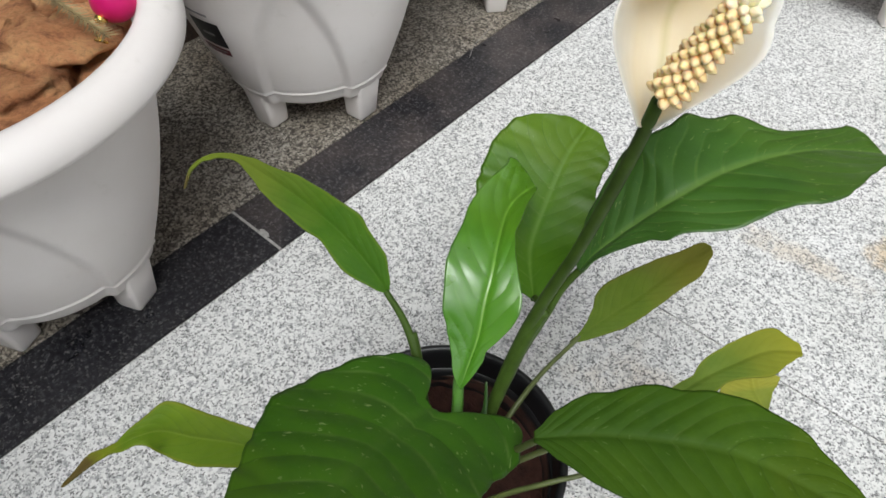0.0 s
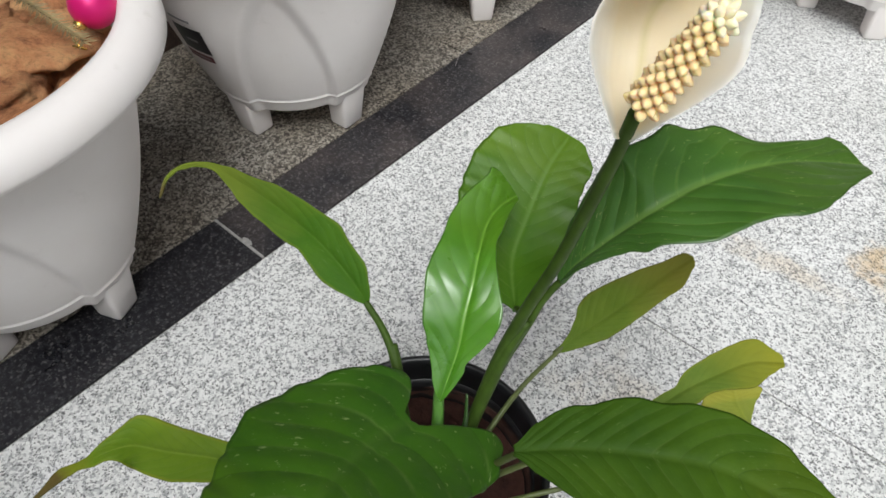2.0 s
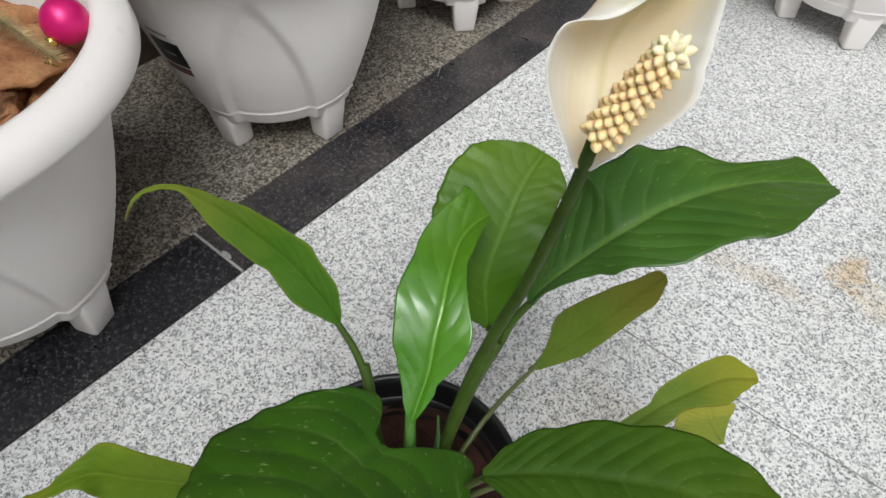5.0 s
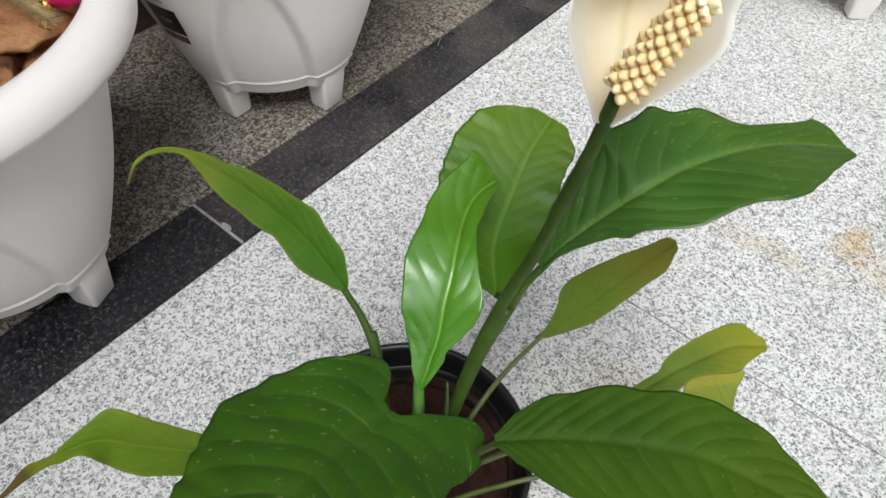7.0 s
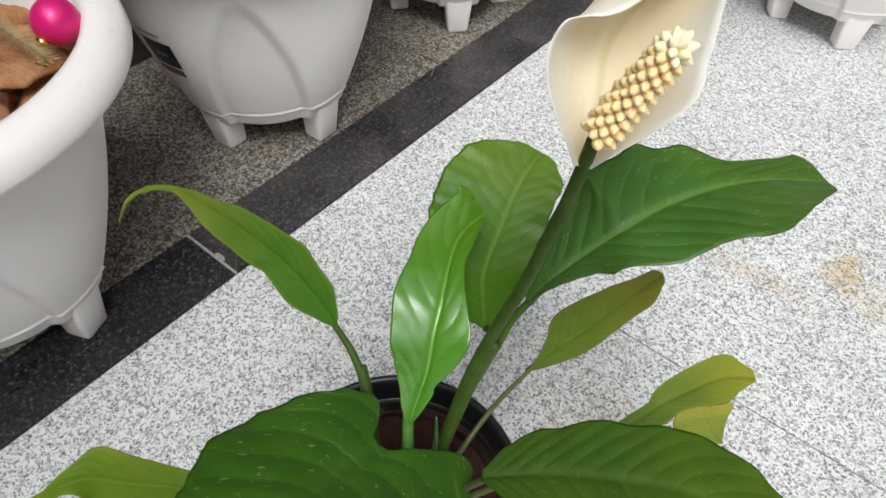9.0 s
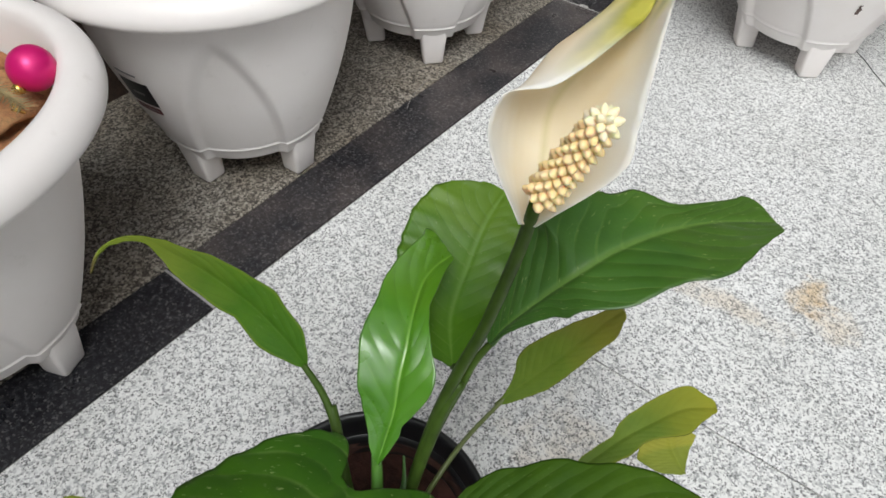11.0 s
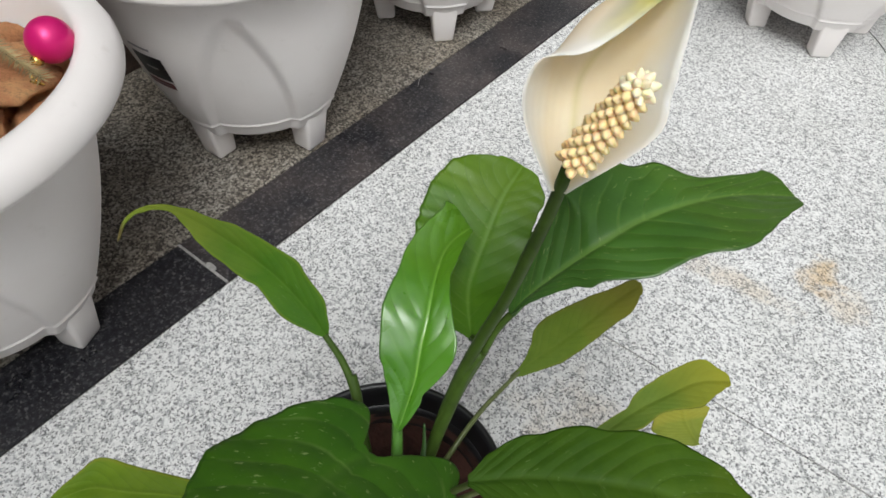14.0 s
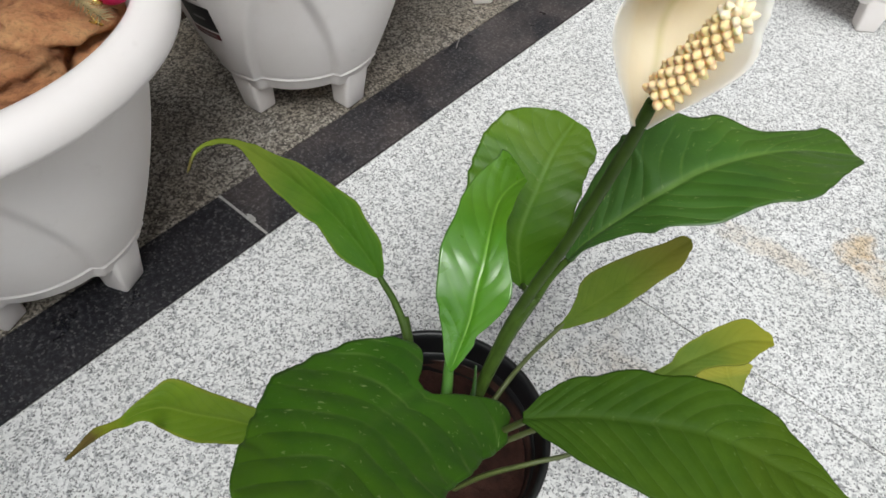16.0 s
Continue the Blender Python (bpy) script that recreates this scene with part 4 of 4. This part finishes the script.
stalk([(0.375, -0.139, 0.107), (0.372, -0.158, 0.165), (0.366, -0.184, 0.213), (0.356, -0.203, 0.242)], 0.0026, 0.0017, STEM_OLIVE)
# dry sheath at the foot of the flower stem
grow("sheath", tube("sheath", [(0.392, -0.114, 0.113), (0.393, -0.086, 0.198), (0.396, -0.070, 0.243), (0.399, -0.059, 0.274), (0.403, -0.049, 0.295)], 0.0050, 0.0040, STEM, 18, 14, 0.9), "dark green sheath round the stem")

# young rolled leaf at the foot of the stem
grow("bud", tube("leaf_bud", [(0.396, -0.118, 0.112), (0.399, -0.109, 0.189), (0.400, -0.105, 0.222), (0.399, -0.101, 0.238), (0.395, -0.096, 0.257)], 0.0046, 0.0009, LEAF_DARK, 20, 12, 0.75), "dark rolled young leaf")

# flower: stem, spathe, spadix
stem = stalk([(0.388, -0.111, 0.106), (0.392, -0.082, 0.205), (0.395, -0.063, 0.262), (0.403, -0.051, 0.310), (0.415, -0.046, 0.359), (0.433, -0.052, 0.438), (0.442, -0.059, 0.482)], 0.0048, 0.0029, STEM, "thick dark green flower stem", "flower_stem")
S_LEFT = [(0.437, -0.062, 0.468), (0.420, -0.064, 0.504), (0.419, -0.054, 0.521), (0.432, -0.037, 0.523), (0.440, -0.007, 0.531), (0.440, 0.025, 0.537), (0.420, 0.069, 0.568)]
S_MID = [(0.439, -0.058, 0.466), (0.431, -0.038, 0.481), (0.420, -0.016, 0.494), (0.422, 0.006, 0.505), (0.430, 0.028, 0.519), (0.433, 0.051, 0.537), (0.421, 0.080, 0.566)]
S_RIGHT = [(0.443, -0.058, 0.467), (0.468, -0.044, 0.501), (0.466, -0.031, 0.514), (0.461, -0.016, 0.525), (0.451, 0.014, 0.535), (0.442, 0.042, 0.538), (0.430, 0.073, 0.569)]
NV, NU = 60, 32
verts, faces, uvs = [], [], []
for k, (a, b, c) in enumerate(zip(spline(S_LEFT, NV), spline(S_MID, NV), spline(S_RIGHT, NV))):
    for j in range(NU + 1):
        u = 2 * j / NU - 1
        p = a * (u * (u - 1) / 2) + b * (1 - u * u) + c * (u * (u + 1) / 2)
        if u < 0:
            p += Vector((-0.789, 0.145, 0.592)) * 0.012 * math.sin(math.pi * -u) * smoothstep(0.30, 0.52, k / NV) * smoothstep(0.97, 0.72, k / NV)
        p += Vector((0.30, -0.52, 0.76)) * (0.0025 * noise.noise(Vector((u * 1.6, k / NV * 6, 2))) * abs(u) + 0.0022 * noise.noise(Vector((math.copysign(3.0, u), k / NV * 17, 5))) * abs(u) ** 4)
        verts.append(p)
        uvs.append(((u + 1) / 2, k / NV))
for k in range(NV):
    for j in range(NU):
        faces.append((k * (NU + 1) + j, k * (NU + 1) + j + 1, (k + 1) * (NU + 1) + j + 1, (k + 1) * (NU + 1) + j))
spathe = grow("spathe", mesh_of("spathe", verts, faces, SPATHE, uvs=uvs), "cream hooded flower bract with a green tip")
sol = spathe.modifiers.new("thickness", "SOLIDIFY")
sol.thickness, sol.offset = 0.0004, 0.0

A, B = Vector((0.4443, -0.0606, 0.4871)), Vector((0.4620, -0.0524, 0.5310))
axis = (B - A).normalized()
spadix = grow("spadix", tube("spadix_core", [A, A.lerp(B, 0.5), A.lerp(B, 0.93)], 0.0052, 0.0035, SPADIX, 16, 16), "knobbly cream flower spike")
bm = bmesh.new()
bmesh.ops.create_icosphere(bm, subdivisions=2, radius=1)
for v in bm.verts:
    k = 1 - 0.32 * max(v.co.z, 0)
    v.co.x, v.co.y = v.co.x * k, v.co.y * k
knob = from_bm("floret", bm, FLORET)
knob_top = knob.copy()
knob_top.materials.clear()
knob_top.materials.append(FLORET_TOP)
side = axis.cross(Vector((0, 0, 1))).normalized()
other = axis.cross(side)
count = 112
for i in range(count):
    s = (i + 0.5) / count
    a = i * 2.39996
    r = 0.0059 - 0.0013 * s
    outw = (side * math.cos(a) + other * math.sin(a)).normalized()
    if s > 0.90:
        u = (s - 0.90) / 0.10
        r *= math.sqrt(1 - u * u)
        outw = outw * math.sqrt(1 - u * u) + axis * u
    c = A + axis * ((B - A).length * s) + (side * math.cos(a) + other * math.sin(a)) * r
    size = 0.00224 * (1 + 0.15 * random.uniform(-1, 1)) * (1 - 0.12 * s) * (1.05 if s > 0.86 else 1)
    rot = outw.to_track_quat("Z", "Y").to_matrix().to_4x4()
    part("floret", knob_top if s > 0.86 else knob, spadix, m=Matrix.Translation(c) @ rot @ Matrix.Diagonal((size, size, size * (1.45 if s < 0.86 else 1.55), 1)))

# leaves of the young plant in the second planter
for i in range(7):
    a = i * 2.4
    d = Vector((math.cos(a), math.sin(a), 0))
    verts, faces, uvs = [], [], []
    reach = 0.05 + 0.012 * (i % 3)
    for k in range(13):
        v = k / 12
        c = d * (0.006 + reach * v) + Vector((0, 0, 0.008 + 0.05 * math.sin(v * 2.4) * (0.6 + 0.1 * (i % 4))))
        w = 0.013 * math.sin(math.pi * min(v * 0.95 + 0.03, 1)) ** 0.8
        for u in (-1, -0.5, 0, 0.5, 1):
            verts.append(c + d.cross(Vector((0, 0, 1))) * w * u + Vector((0, 0, abs(u) * 0.004)))
            uvs.append(((u + 1) / 2, v))
    for k in range(12):
        for j in range(4):
            faces.append((k * 5 + j, k * 5 + j + 1, (k + 1) * 5 + j + 1, (k + 1) * 5 + j))
    ob = part("leaf", mesh_of("young_leaf", verts, faces, LEAF_OLIVE if i % 2 else LEAF_YELLOW, uvs=uvs), seedling)
    sol = ob.modifiers.new("thickness", "SOLIDIFY")
    sol.thickness, sol.offset = 0.0006, 0.0
part("stem", tube("young_stem", [(0, 0, -0.012), (0.001, 0, 0.01), (0.002, 0.001, 0.03)], 0.003, 0.002, STEM_BRIGHT, 8, 8), seedling)
